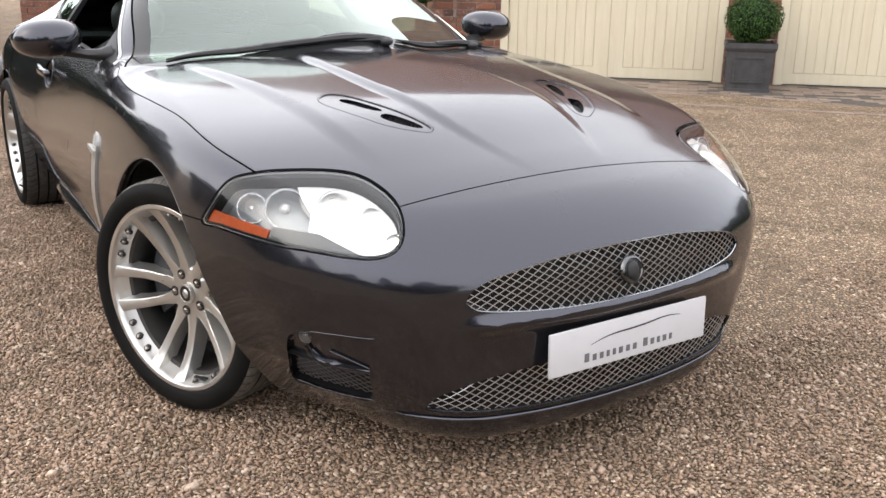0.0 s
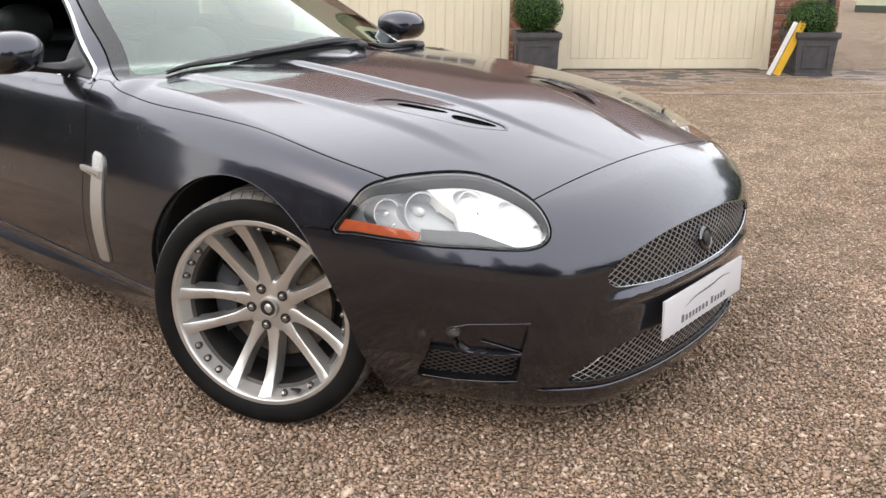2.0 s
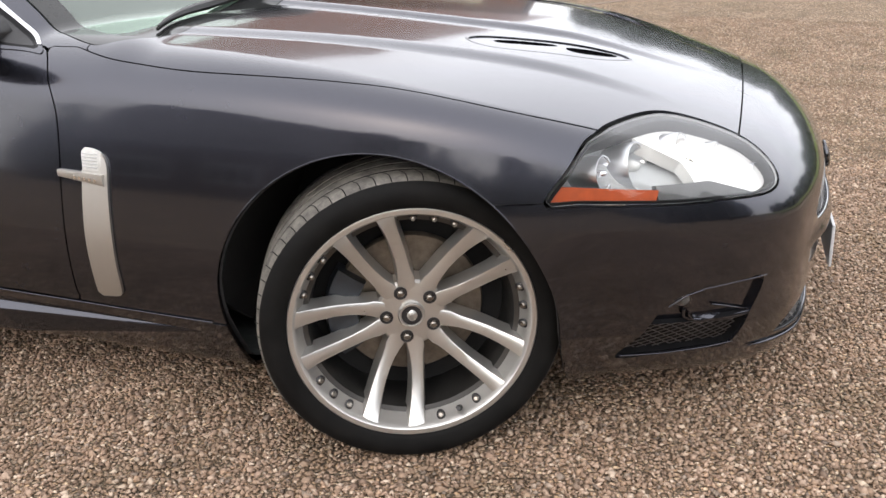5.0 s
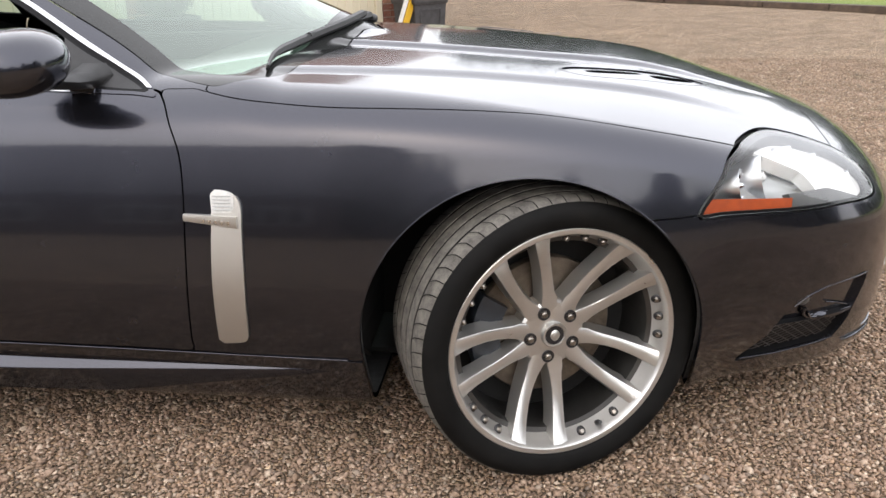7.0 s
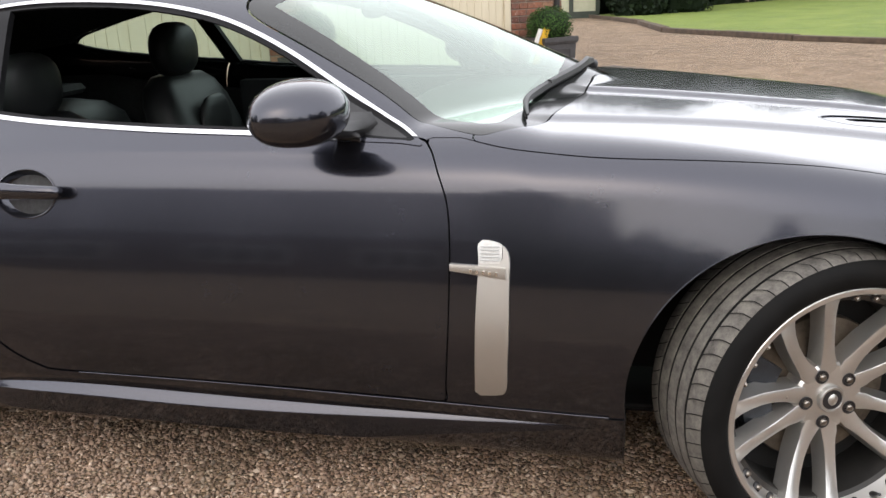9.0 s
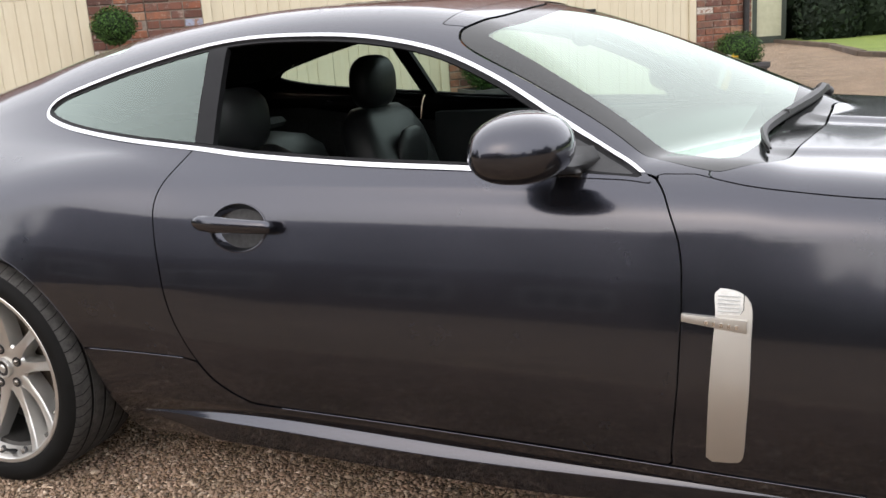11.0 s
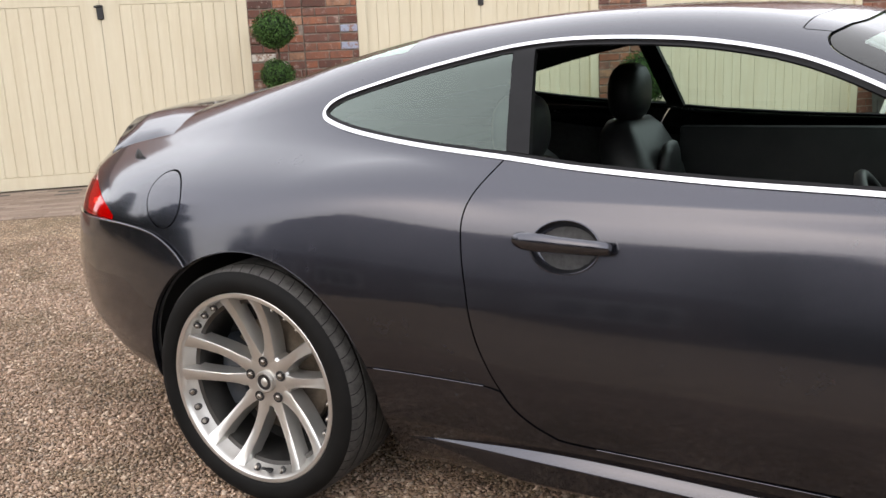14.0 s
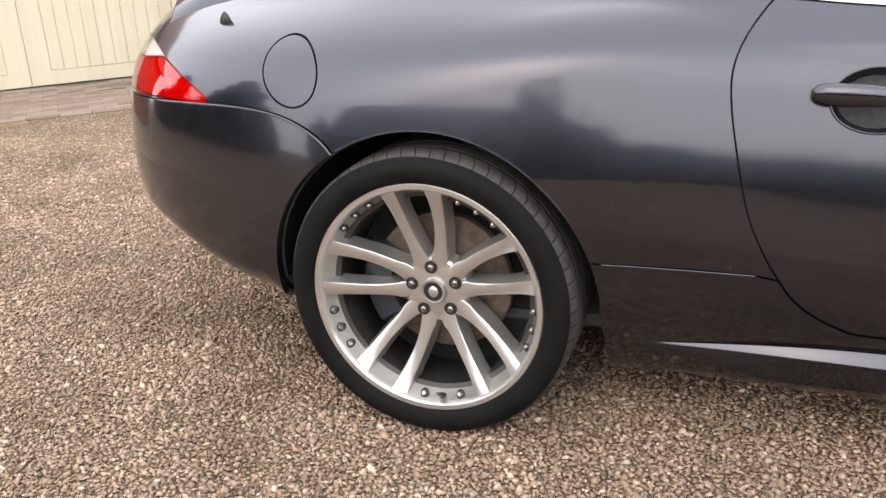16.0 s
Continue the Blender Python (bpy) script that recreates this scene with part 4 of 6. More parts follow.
# ---- fog lamp openings ----
def fog_light(sign):
    turn = (lambda m: m) if sign < 0 else flipped
    lower_well, upper_well = split(fog_hole, lambda p: 0.328 - p[:, 2], 0.0)
    # black instead of car paint: the hollow's shade is in the colour
    well = sheet("fog_light_recess", turn(lower_well), TRIM_BLACK, car, "bumper recess with its shade put in as black", -0.036, -0.0355)
    sheet("recess_panel", turn(upper_well), PAINT, well, "painted hollow round the fog lamp", -0.014, -0.0135)
    strip = np.linspace(0.0, 1.0, 15)
    c, s = math.cos(radians(40)), math.sin(radians(40))

    def corner(u, v):
        """The place of the skin at (u, v) of the outline seen from the front corner."""
        lo, hi = np.full(len(u), 0.0), np.full(len(u), 1.4)
        for _ in range(26):
            m = (lo + hi) / 2
            x, a = m * c - u * s, m * s + u * c
            inside = body(x, -a, v) < 0
            lo, hi = np.where(inside, m, lo), np.where(inside, hi, m)
        return np.stack([lo * c - u * s, -(lo * s + u * c), v], 1)
    # mesh in the lower half
    bm = bmesh.new()
    for way in (1, -1):
        for k in np.arange(-0.3, 0.3, 0.0165):
            u = np.linspace(0.0, 0.26, 60)
            v = 0.275 + way * 0.62 * (u - 0.12) + k
            ok = (v > 0.214) & (v < 0.330)
            if ok.sum() < 3:
                continue
            q = corner(u[ok], v[ok])
            ins = FOG(q) > 0.004
            q = (q - gradient(q) * 0.022)[ins]
            if len(q) > 2:
                q[:, 1] *= -sign
                add_tube(bm, list(q[::3]) + [q[-1]], 0.0013, 4, False)
    part("mesh_insert", bm, MESH_GREY, well, "black diamond mesh", 40)
    # curved blade below the lamp
    for name, mat, u0, v0, u1, v1, drop, thick in (("air_blade", PAINT, 0.175, 0.348, 0.014, 0.326, 0.016, 0.011),):
        u = u0 + (u1 - u0) * strip
        v = v0 + (v1 - v0) * strip - drop * np.sin(strip * math.pi) - (0.012 * np.sin(np.minimum(strip * 3, 1) * math.pi) if name == "air_blade" else 0)
        q = corner(u, v)
        g = gradient(q)
        rings = []
        for i in range(len(q)):
            w = thick * (0.35 + 0.65 * math.sin(math.pi * min(1, strip[i] * 1.0 + 0.12)))
            deep = 0.028 if name == "air_blade" else 0.008
            b = q[i] - g[i] * deep
            f = q[i] - g[i] * 0.001
            ring = [f + (0, 0, w * 0.3), f - (0, 0, w * 0.3), b - (0, 0, w), b + (0, 0, w * (1.6 if name == "air_blade" else 1))]
            rings.append([Vector((t[0], -sign * t[1], t[2])) for t in ring])
        part(name, loft(rings), mat, well, "painted blade across the recess" if name == "air_blade" else "", 40)
    # bright edges of the recess and of the blade
    for us, vs, r, deep in (([0.224, 0.198, 0.158, 0.094, 0.05, 0.006], [0.376, 0.402, 0.416, 0.420, 0.4205, 0.421], 0.0022, 0.001), ([0.125, 0.09, 0.05, 0.016], [0.362, 0.352, 0.339, 0.327], 0.0024, 0.010),
                            ([0.188, 0.182, 0.165, 0.13, 0.08, 0.016], [0.362, 0.342, 0.330, 0.323, 0.323, 0.326], 0.0045, 0.006), ([0.248, 0.165, 0.08, 0.018], [0.216, 0.217, 0.228, 0.237], 0.0024, 0.001)):
        t0, t1 = np.linspace(0, 1, len(us)), np.linspace(0, 1, 24)
        e = corner(np.interp(t1, t0, us), np.interp(t1, t0, vs))
        e = e - gradient(e) * deep
        e[:, 1] *= -sign
        part("recess_edge", tube([tuple(k) for k in e], r, 8), PAINT, well, "", 60)
    q = corner(np.array([0.172]), np.array([0.390]))[0] - np.array([0.028, -0.010, 0])
    q[1] *= -sign
    lamp_body = part("fog_light", lathe([(0.0, 0.012), (0.012, 0.011), (0.018, 0.006), (0.021, 0.0), (0.022, -0.03)], 32), SKIRT, well, "small round fog lamp", 40, facing(q, (0.85, sign * 0.45, 0.05)))
    part("fog_lens", lathe([(0.0, 0.018), (0.012, 0.016), (0.019, 0.008), (0.0215, 0.0)], 32), LENS, lamp_body, "clear lens", 50)


fog_light(-1)
fog_light(1)

# ---- bonnet louvres ----
SLOTS = ([(0.072, 0.372), (0.10, 0.352), (0.15, 0.335), (0.212, 0.318), (0.222, 0.330), (0.19, 0.352), (0.14, 0.372), (0.09, 0.388)],
         [(0.245, 0.322), (0.28, 0.300), (0.335, 0.276), (0.362, 0.272), (0.36, 0.288), (0.325, 0.320), (0.28, 0.345), (0.252, 0.345)])
for turn in (lambda m: m, flipped):
    rim, plate_mesh = split(vent_well, lambda p: 0.005 - VENT(p), 0.0)
    grille = sheet("bonnet_louvre", turn(rim), PAINT, car, "painted louvre set in the bonnet", 0.0005, 0.012)
    holes = []
    for s in SLOTS:
        hole, plate_mesh = split(plate_mesh, plan_view(s, 5), 0.0)
        holes.append(hole)
    sheet("louvre_plate", turn(plate_mesh), PAINT, grille, "", -0.0025, 0.02)
    # black slot floors paint the shade under the louvre
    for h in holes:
        sheet("louvre_slot", turn(h), VOID, grille, "air slot with its shade put in as black", -0.026, -0.019)

# ---- side vents behind the front wheels ----
BLADE = side_view([(-0.749, 0.640), (-0.750, 0.688), (-0.725, 0.693), (-0.697, 0.684), (-0.682, 0.660), (-0.682, 0.60), (-0.684, 0.50), (-0.689, 0.42), (-0.693, 0.36), (-0.700, 0.342), (-0.715, 0.337), (-0.74, 0.335),
                   (-0.766, 0.334), (-0.7655, 0.345), (-0.763, 0.40), (-0.758, 0.50), (-0.753, 0.58)], 5)
for sign, turn in ((-1, lambda m: m), (1, flipped)):
    whole = cut(wing, BLADE(wing[0]))
    lower_piece = cut(whole, np.maximum(0.645 - whole[0][:, 2], whole[0][:, 0] + 0.696))
    upper_piece = cut(whole, np.minimum(whole[0][:, 2] - 0.645, -0.698 - whole[0][:, 0]))
    vent = sheet("side_vent", turn(lower_piece), SATIN, car, "silver blade with a side repeater", 0.007, 0.008)
    sheet("side_repeater", turn(upper_piece), REPEATER, vent, "pale ribbed indicator lens", 0.004, 0.006)
    bm = bmesh.new()
    xs = np.linspace(-0.812, -0.690, 7)
    q = on_flank(xs, 0.629 - 0.08 * (xs + 0.75))
    g = gradient(q)
    rings = []
    for i in range(7):
        t = 0.6 + 0.4 * i / 6
        for_ = [(0.000, 0.0150 * t), (0.012, 0.0130 * t), (0.014, 0.0), (0.012, -0.0130 * t), (0.000, -0.0150 * t)]
        rings.append([Vector(((q[i] + g[i] * o)[0], -sign * (q[i] + g[i] * o)[1], (q[i] + g[i] * o)[2] + z)) for o, z in for_])
    part("cross_bar", loft(rings), SATIN, vent, "bright bar with small raised marks", 40)
    for k in range(5):
        xs = np.linspace(-0.744, -0.703, 5)
        rib = on_flank(xs, np.full(5, 0.652 + 0.0072 * k))
        rib = rib + gradient(rib) * 0.0098
        part("lens_rib", tube([(x, -sign * y, z) for x, y, z in rib], 0.0014, 5), HOUSING, vent, "thin rib across the indicator lens", 50)
    marks = bmesh.new()
    for i in range(5):
        x = np.array([-0.765 + 0.014 * i])
        m = on_flank(x, 0.629 - 0.08 * (x + 0.75))[0]
        add_box(marks, (-0.0032, -0.001, -0.004), (0.0032, 0.001, 0.004), Matrix.Translation((m[0], -sign * (m[1] - 0.0145), m[2])))
    part("raised_marks", marks, CHROME, vent, "plain raised marks")

# ---- door handles ----
for sign, turn in ((-1, lambda m: m), (1, flipped)):
    d = np.hypot((handle_cup[0][:, 0] + 1.880) / 0.080, (handle_cup[0][:, 2] - 0.775) / 0.057)
    bowl_depth = 0.042 * np.sqrt(np.maximum(1 - np.minimum(d, 1) ** 2, 0))
    deep = (handle_cup[0] - gradient(handle_cup[0]) * bowl_depth[:, None], handle_cup[1])
    handle = part("door_handle", loft([[Vector((x, -sign * (-0.846 - o - 0.012 * math.sin(math.pi * min(max((x + 1.99) / 0.225, 0), 1)) ** 0.6 - (0.012 if o else 0)), 0.792 - 0.03 * (x + 1.99) + z))
                                                    for o, z in ((0.004, 0.0155 * k), (0.014, 0.0185 * k), (0.021, 0.014 * k), (0.024, 0.0), (0.021, -0.014 * k), (0.014, -0.0185 * k), (0.004, -0.0155 * k))]
                                                   for x, k in ((-1.992, 0.4), (-1.986, 0.85), (-1.97, 1.1), (-1.93, 1.15), (-1.88, 1.05), (-1.82, 0.95), (-1.79, 0.9), (-1.772, 0.8), (-1.766, 0.4))]), PAINT, car, "dark grey bar handle", 50)
    bm = bmesh.new()
    cup_mesh = turn(deep)
    vs = [bm.verts.new(q) for q in cup_mesh[0]]
    for f in cup_mesh[1]:
        bm.faces.new([vs[i] for i in f])
    part("handle_cup", bm, PAINT, handle, "hollow hand recess", 80)
    ring = []
    for a in np.linspace(0, 2 * math.pi, 33):
        q = on_flank(np.array([-1.880 + 0.081 * math.cos(a)]), np.array([0.775 + 0.058 * math.sin(a)]))[0]
        ring.append((q[0], -sign * (q[1] - 0.001), q[2]))
    part("cup_edge", tube(ring, 0.0022, 5, False), PAINT, handle, "", 50)

# ---- door mirrors ----
for sign in (-1, 1):
    bm = bmesh.new()
    bmesh.ops.create_uvsphere(bm, u_segments=32, v_segments=20, radius=1)
    for v in bm.verts:
        c = v.co.copy()
        k = (abs(c.x) ** 2.3 + abs(c.y) ** 2.3 + abs(c.z) ** 2.3) ** (1 / 2.3)
        c = c / k
        x = c.x * (0.105 if c.x > 0 else 0.092)
        v.co = Vector((max(x - 0.02 * abs(c.y) ** 2, -0.080), c.y * 0.118, c.z * 0.068 + 0.006 * c.y * -sign))
    shell_ob = part("door_mirror", bm, PAINT, car, "dark grey door mirror", 60, Matrix.Translation((-1.110, sign * 0.955, 0.980)))
    part("mirror_glass", blob(0.003, 0.062, 0.034, 2.6, 24), CHROME, shell_ob, "mirror glass", 50, Matrix.Translation((-0.081, 0, 0)))
    arm = loft([[Vector((x + dx * 0.5, sign * y, z + dz * h)) for dx, dz in ((-w, -1), (w * 0.6, -1), (w, 0), (w * 0.6, 1), (-w, 1), (-w * 1.3, 0))]
                for x, y, z, w, h in ((-1.035, 0.757, 0.926, 0.070, 0.027), (-1.05, 0.79, 0.920, 0.066, 0.019), (-1.07, 0.84, 0.922, 0.064, 0.016), (-1.09, 0.89, 0.932, 0.066, 0.018), (-1.10, 0.94, 0.946, 0.068, 0.026))])
    part("mirror_arm", arm, PLASTIC, shell_ob, "black mirror arm", 60, Matrix.Translation((1.110, -sign * 0.955, -0.980)))

# ---- wipers ----
SWEEP = curve([(-0.66, -0.668), (-0.5, -0.690), (-0.39, -0.676), (-0.25, -0.628), (-0.14, -0.592), (0.0, -0.574), (0.17, -0.592), (0.4, -0.640), (0.7, -0.74)])
for y0, y1, base_y in ((-0.66, 0.15, 0.12), (0.18, 0.66, 0.58)):
    ys = np.linspace(y0, y1, 18)
    path = on_top(SWEEP(ys), ys)
    wiper = part("wiper", tube(list(path + np.array([0, 0, 0.013])), [0.003, 0.005, 0.007, 0.009, 0.011] + [0.012] * 11 + [0.010, 0.006], 6), PLASTIC, car, "black wiper", 50)
    part("wiper_rubber", tube(list(path + np.array([-0.004, 0, 0.005])), 0.004, 4), RUBBER, wiper)
    k = path[7]
    base = on_top(np.array([float(SWEEP(base_y)) + 0.012]), np.array([base_y]))[0]
    arm = [base + np.array([0.006, 0, 0.002]), base + np.array([0.004, -0.03, 0.018]), (base + k) / 2 + np.array([0.010, 0, 0.022]), k + np.array([0.004, 0, 0.020])]
    part("wiper_arm", tube(arm, [0.014, 0.014, 0.010, 0.008], 6), PLASTIC, wiper, "", 30)
    part("arm_pivot", blob(0.020, 0.028, 0.015, 2.5, 16, tuple(base + np.array([0.006, 0, 0.006]))), PLASTIC, wiper, "black wiper pivot cover", 50)

# ---- boot spoiler ----
rings = []
for y in np.linspace(-0.60, 0.60, 25):
    e = min(1.0, (0.60 - abs(y)) / 0.14)
    rise = 0.050 * e ** 0.75
    xs = np.array([-3.33 - 0.02 * abs(y), -3.43, -3.54, -3.63, -3.65, -3.64]) + 0.20 * y * y
    base = on_top(xs, np.full(6, y))
    up = np.array([0.001, 0.45, 0.85, 1.0, 0.7, 0.0]) * rise - np.array([0, 0, 0, 0, 0.006, 0.035])
    rings.append([Vector((base[i, 0], y, max(base[i, 2], 0.90) + up[i])) for i in range(6)])
part("boot_spoiler", loft(rings), PAINT, car, "low boot lip spoiler", 60)
fin = on_top(np.array([-3.325]), np.array([-0.70]))[0]
part("boot_stop", blob(0.017, 0.008, 0.026, 1.5, 16, tuple(fin)), PLASTIC, car, "small black fin beside the boot lid", 50)

# ---- wheel arch liners ----
for x0 in (FRONT_AXLE, REAR_AXLE):
    for sign in (-1, 1):
        bm = bmesh.new()
        run = []
        for d in range(-15, 196, 5):
            t = radians(d)
            run.append((math.cos(t) if 0 <= d <= 180 else (1.0 if d < 0 else -1.0), math.sin(t)))
        rows = [[bm.verts.new((x0 + r * u, sign * min(y, float(side(x0 + r * u, 0.337 + r * v)) - 0.035 - 0.3 * max(0.0, -v)), 0.337 + r * v)) for u, v in run] for r, y in ((0.388, 0.885), (0.40, 0.86), (0.405, 0.48))]
        for p, q in zip(rows, rows[1:]):
            for i in range(len(run) - 1):
                bm.faces.new((p[i], p[i + 1], q[i + 1], q[i]))
        bm.faces.new(rows[-1])
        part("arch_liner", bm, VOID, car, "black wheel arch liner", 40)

# ---- rolled lips round the wheel arches, sill ledges and the front lip ----
LEDGE_TOP = curve([(-2.36, 0.232), (-2.2, 0.250), (-2.03, 0.270), (-1.87, 0.278), (-1.6, 0.272), (-1.2, 0.262), (-0.85, 0.262), (-0.48, 0.258)])
LEDGE_WIDE = curve([(-2.36, 0.0005), (-2.2, 0.009), (-2.0, 0.024), (-1.75, 0.032), (-1.4, 0.032), (-1.0, 0.020), (-0.75, 0.011), (-0.48, 0.0005)])
for sign in (-1, 1):
    xs = np.linspace(-2.36, -0.48, 48)
    q = on_flank(xs, LEDGE_TOP(xs))
    rings = []
    for (x, y, z), w in zip(q, LEDGE_WIDE(xs)):
        w = max(float(w), 0.0004)
        rings.append([Vector((x, -sign * (y - o), z + h)) for o, h in ((-0.010, 0.004), (0.001, 0.001), (w * 0.62, -w * 0.76), (w * 0.64, -w * 0.84), (-w * 0.05, -w * 0.84 - 0.065 * min(1, w / 0.022)), (-0.020, -w * 0.84 - 0.065 * min(1, w / 0.022)))])
    part("sill_ledge", loft(rings), PAINT, car, "painted ledge along the sill", 28)
    for x0 in (FRONT_AXLE, REAR_AXLE):
        ring = []
        for d in np.linspace(16, 166, 60):
            x, z = x0 + (ARCH + 0.001) * math.cos(radians(d)), 0.337 + (ARCH + 0.001) * math.sin(radians(d))
            p = on_flank(np.array([x]), np.array([z]))[0]
            ring.append((p[0], -sign * (p[1] + 0.002), p[2]))
        part("arch_lip", tube(ring, 0.0024, 6), PAINT, car, "", 60)
ys = np.linspace(-0.56, 0.56, 41)
q = on_skin(ys, 0.192 + 0.06 * np.abs(ys) ** 2)
q += gradient(q) * 0.003
part("front_lip", tube([tuple(p) for p in q], [0.001] + [0.0042] * 39 + [0.001], 6), PAINT, car, "thin lip along the bumper's lower edge", 60)

# ---- turned edges along the seams ----
for sign in (-1, 1):
    for name, x0, x1, low, r in (("sill_edge", -2.37, -2.07, lambda x: 0.4435 - 0.02 * (x + 2.383), 0.0018), ("sill_edge", -1.80, -0.47, lambda x: 0.3155 - 0.016 * (x + 1.8) - 0.006 * np.maximum(x + 0.84, 0), 0.0018),
                                 ("bumper_edge", -3.50, -2.95, lambda x: REAR_LINE(x) - 0.003, 0.003)):
        xs = np.linspace(x0, x1, 40)
        q = on_flank(xs, low(xs))
        q = q + gradient(q) * (0.0066 if name == "bumper_edge" else 0.0025)
        part(name, tube([(p[0], -sign * p[1], p[2]) for p in q], r, 8), PAINT, car, "", 60)

part("underbody", brick_shape((-3.1, -0.62, 0.175), (0.2, 0.62, 0.19), 0.004), VOID, car, "black underbody tray")


# ---- wheels: z is the axle, outward ----
def wheel(half, turned, at, tread_skin):
    """A twin-spoke alloy wheel on its tyre, a part of the car."""
    hub = part("wheel", lathe([(0.2725, half - 0.014), (0.2725, half - 0.005), (0.269, half - 0.002), (0.259, half - 0.003), (0.2555, half - 0.007), (0.252, half - 0.020), (0.247, half - 0.034), (0.240, half - 0.050)], 96), ALLOY, car, "silver twin-spoke alloy wheel", 35, at)
    part("barrel", lathe([(0.240, half - 0.050), (0.229, half - 0.054), (0.224, half - 0.085), (0.220, half - 0.12), (0.220, -half + 0.02), (0.272, -half + 0.004)], 72), BARREL, hub, "inner barrel with its shade put into a dark metal", 35)
    for k in range(5):
        mid = turned + k * 2 * math.pi / 5
        for s in (-1, 1):
            rings = []
            for r, off, top, wt, wb, deep in ((0.030, 0.0135, half - 0.0735, 0.0135, 0.019, 0.05), (0.055, 0.0185, half - 0.0722, 0.0180, 0.021, 0.05), (0.078, 0.0238, half - 0.0708, 0.0195, 0.0225, 0.048),
                                              (0.092, 0.0272, half - 0.0690, 0.0162, 0.0215, 0.047), (0.110, 0.0320, half - 0.0660, 0.0142, 0.0205, 0.046), (0.135, 0.0380, half - 0.0605, 0.0132, 0.0205, 0.044),
                                              (0.165, 0.0435, half - 0.0520, 0.0132, 0.0205, 0.042), (0.200, 0.0480, half - 0.039, 0.0142, 0.0215, 0.042), (0.226, 0.0510, half - 0.027, 0.0160, 0.024, 0.044),
                                              (0.246, 0.0535, half - 0.015, 0.0185, 0.027, 0.045), (0.258, 0.0550, half - 0.0055, 0.0205, 0.029, 0.04)):
                ring = []
                tip = 0.0025
                for q, z in ((-wb, top - deep), (-wt - 0.0012, top - 0.006), (-wt, top - 0.0012), (-wt * 0.86, top), (wt * 0.86 * 0.2, top + tip * 0.4), (wt * 0.86, top), (wt, top - 0.0012), (wt + 0.0012, top - 0.006), (wb, top - deep)):
                    x, y = r, s * (off + q)
                    ring.append(Vector((x * math.cos(mid) - y * math.sin(mid), x * math.sin(mid) + y * math.cos(mid), z)))
                rings.append(ring)
            part("spoke", loft(rings), ALLOY, hub, "", 28)
        a = mid
        nut = lathe([(0.0, 0.009), (0.0055, 0.009), (0.0075, 0.007), (0.0096, 0.002), (0.0100, -0.012)], 12)
        part("wheel_nut", nut, NUT, hub, "round-headed steel wheel nut", 50, Matrix.Translation((0.056 * math.cos(a), 0.056 * math.sin(a), half - 0.0715)))
        # a dark disc on the hub paints the shaded ring round the nut
        part("nut_well", lathe([(0.0, 0.0), (0.0138, 0.0), (0.0150, 0.0012), (0.0150, -0.01)], 24), DARK_METAL, hub, "", 30, Matrix.Translation((0.056 * math.cos(a), 0.056 * math.sin(a), half - 0.0698)))
        for j in (-1, 0, 1):
            b = mid + math.pi / 5 + j * radians(10.5)
            pose_r = Matrix.Rotation(b, 4, "Z") @ Matrix.Translation((0.2475, 0, half - 0.029)) @ Matrix.Rotation(radians(-35), 4, "Y") @ Matrix.Translation((0, 0, 0.0025))
            if j == 0 and k == 2:
                part("tyre_valve", lathe([(0.0, 0.034), (0.004, 0.034), (0.0045, 0.02), (0.0045, 0.016), (0.006, 0.012), (0.0075, 0.0), (0.0075, -0.008)], 12), PLASTIC, hub, "black rubber valve", 40, pose_r)
                continue
            # a raised dark blob paints the crescent of shade in the rivet's pocket
            socket = part("rivet_pocket", blob(0.0135, 0.0105, 0.0055, 2.0, 14), DARK_METAL, hub, "", 40, pose_r)
            part("rivet", lathe([(0.0, 0.007), (0.0042, 0.007), (0.0052, 0.004), (0.0065, 0.003), (0.0068, -0.004)], 12), NUT, socket, "bright rivet", 40, Matrix.Translation((0, 0, 0.003)))
    part("hub_centre", lathe([(0.0, half - 0.071), (0.040, half - 0.071), (0.062, half - 0.0716), (0.074, half - 0.0735), (0.080, half - 0.080), (0.084, half - 0.12)], 48), ALLOY, hub, "", 35)
    cap = part("centre_cap", lathe([(0.0, half - 0.062), (0.0225, half - 0.062), (0.024, half - 0.059), (0.028, half - 0.0585), (0.0305, half - 0.062), (0.0305, half - 0.08)], 40), SATIN, hub, "round centre cap", 40)
    part("cap_disc", lathe([(0.0, half - 0.0605), (0.0225, half - 0.0605), (0.0232, half - 0.064)], 32), DARK_METAL, cap, "dark disc", 40)
    part("cap_emblem", blob(0.012, 0.014, 0.004, 1.7, 12), SATIN, cap, "plain silver emblem", 40, Matrix.Translation((0.001, 0, half - 0.060)))
    part("brake_disc", lathe([(0.07, 0.0), (0.165, 0.0), (0.168, -0.004), (0.168, -0.02), (0.07, -0.02)], 64), DISC, hub, "worn steel brake disc", 40)
    arcs = [math.pi + radians(d) for d in range(-34, 35, 4)]
    rings = [[(r * math.cos(b), r * math.sin(b), z) for r, z in ((0.115, 0.012), (0.120, 0.030), (0.150, 0.036), (0.186, 0.028), (0.192, 0.010), (0.186, -0.02), (0.12, -0.02))] for b in arcs]
    part("brake_caliper", loft(rings), CALIPER, hub, "dark blue-black brake caliper", 40)
    # a black disc added to stand for the darkness behind the spokes
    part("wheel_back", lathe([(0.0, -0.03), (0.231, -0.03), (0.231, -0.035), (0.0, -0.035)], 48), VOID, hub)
    # the tyre: shoulders, four grooves round it, and thin curved cuts painted across the shoulders
    w, R = half + 0.004, 0.3385
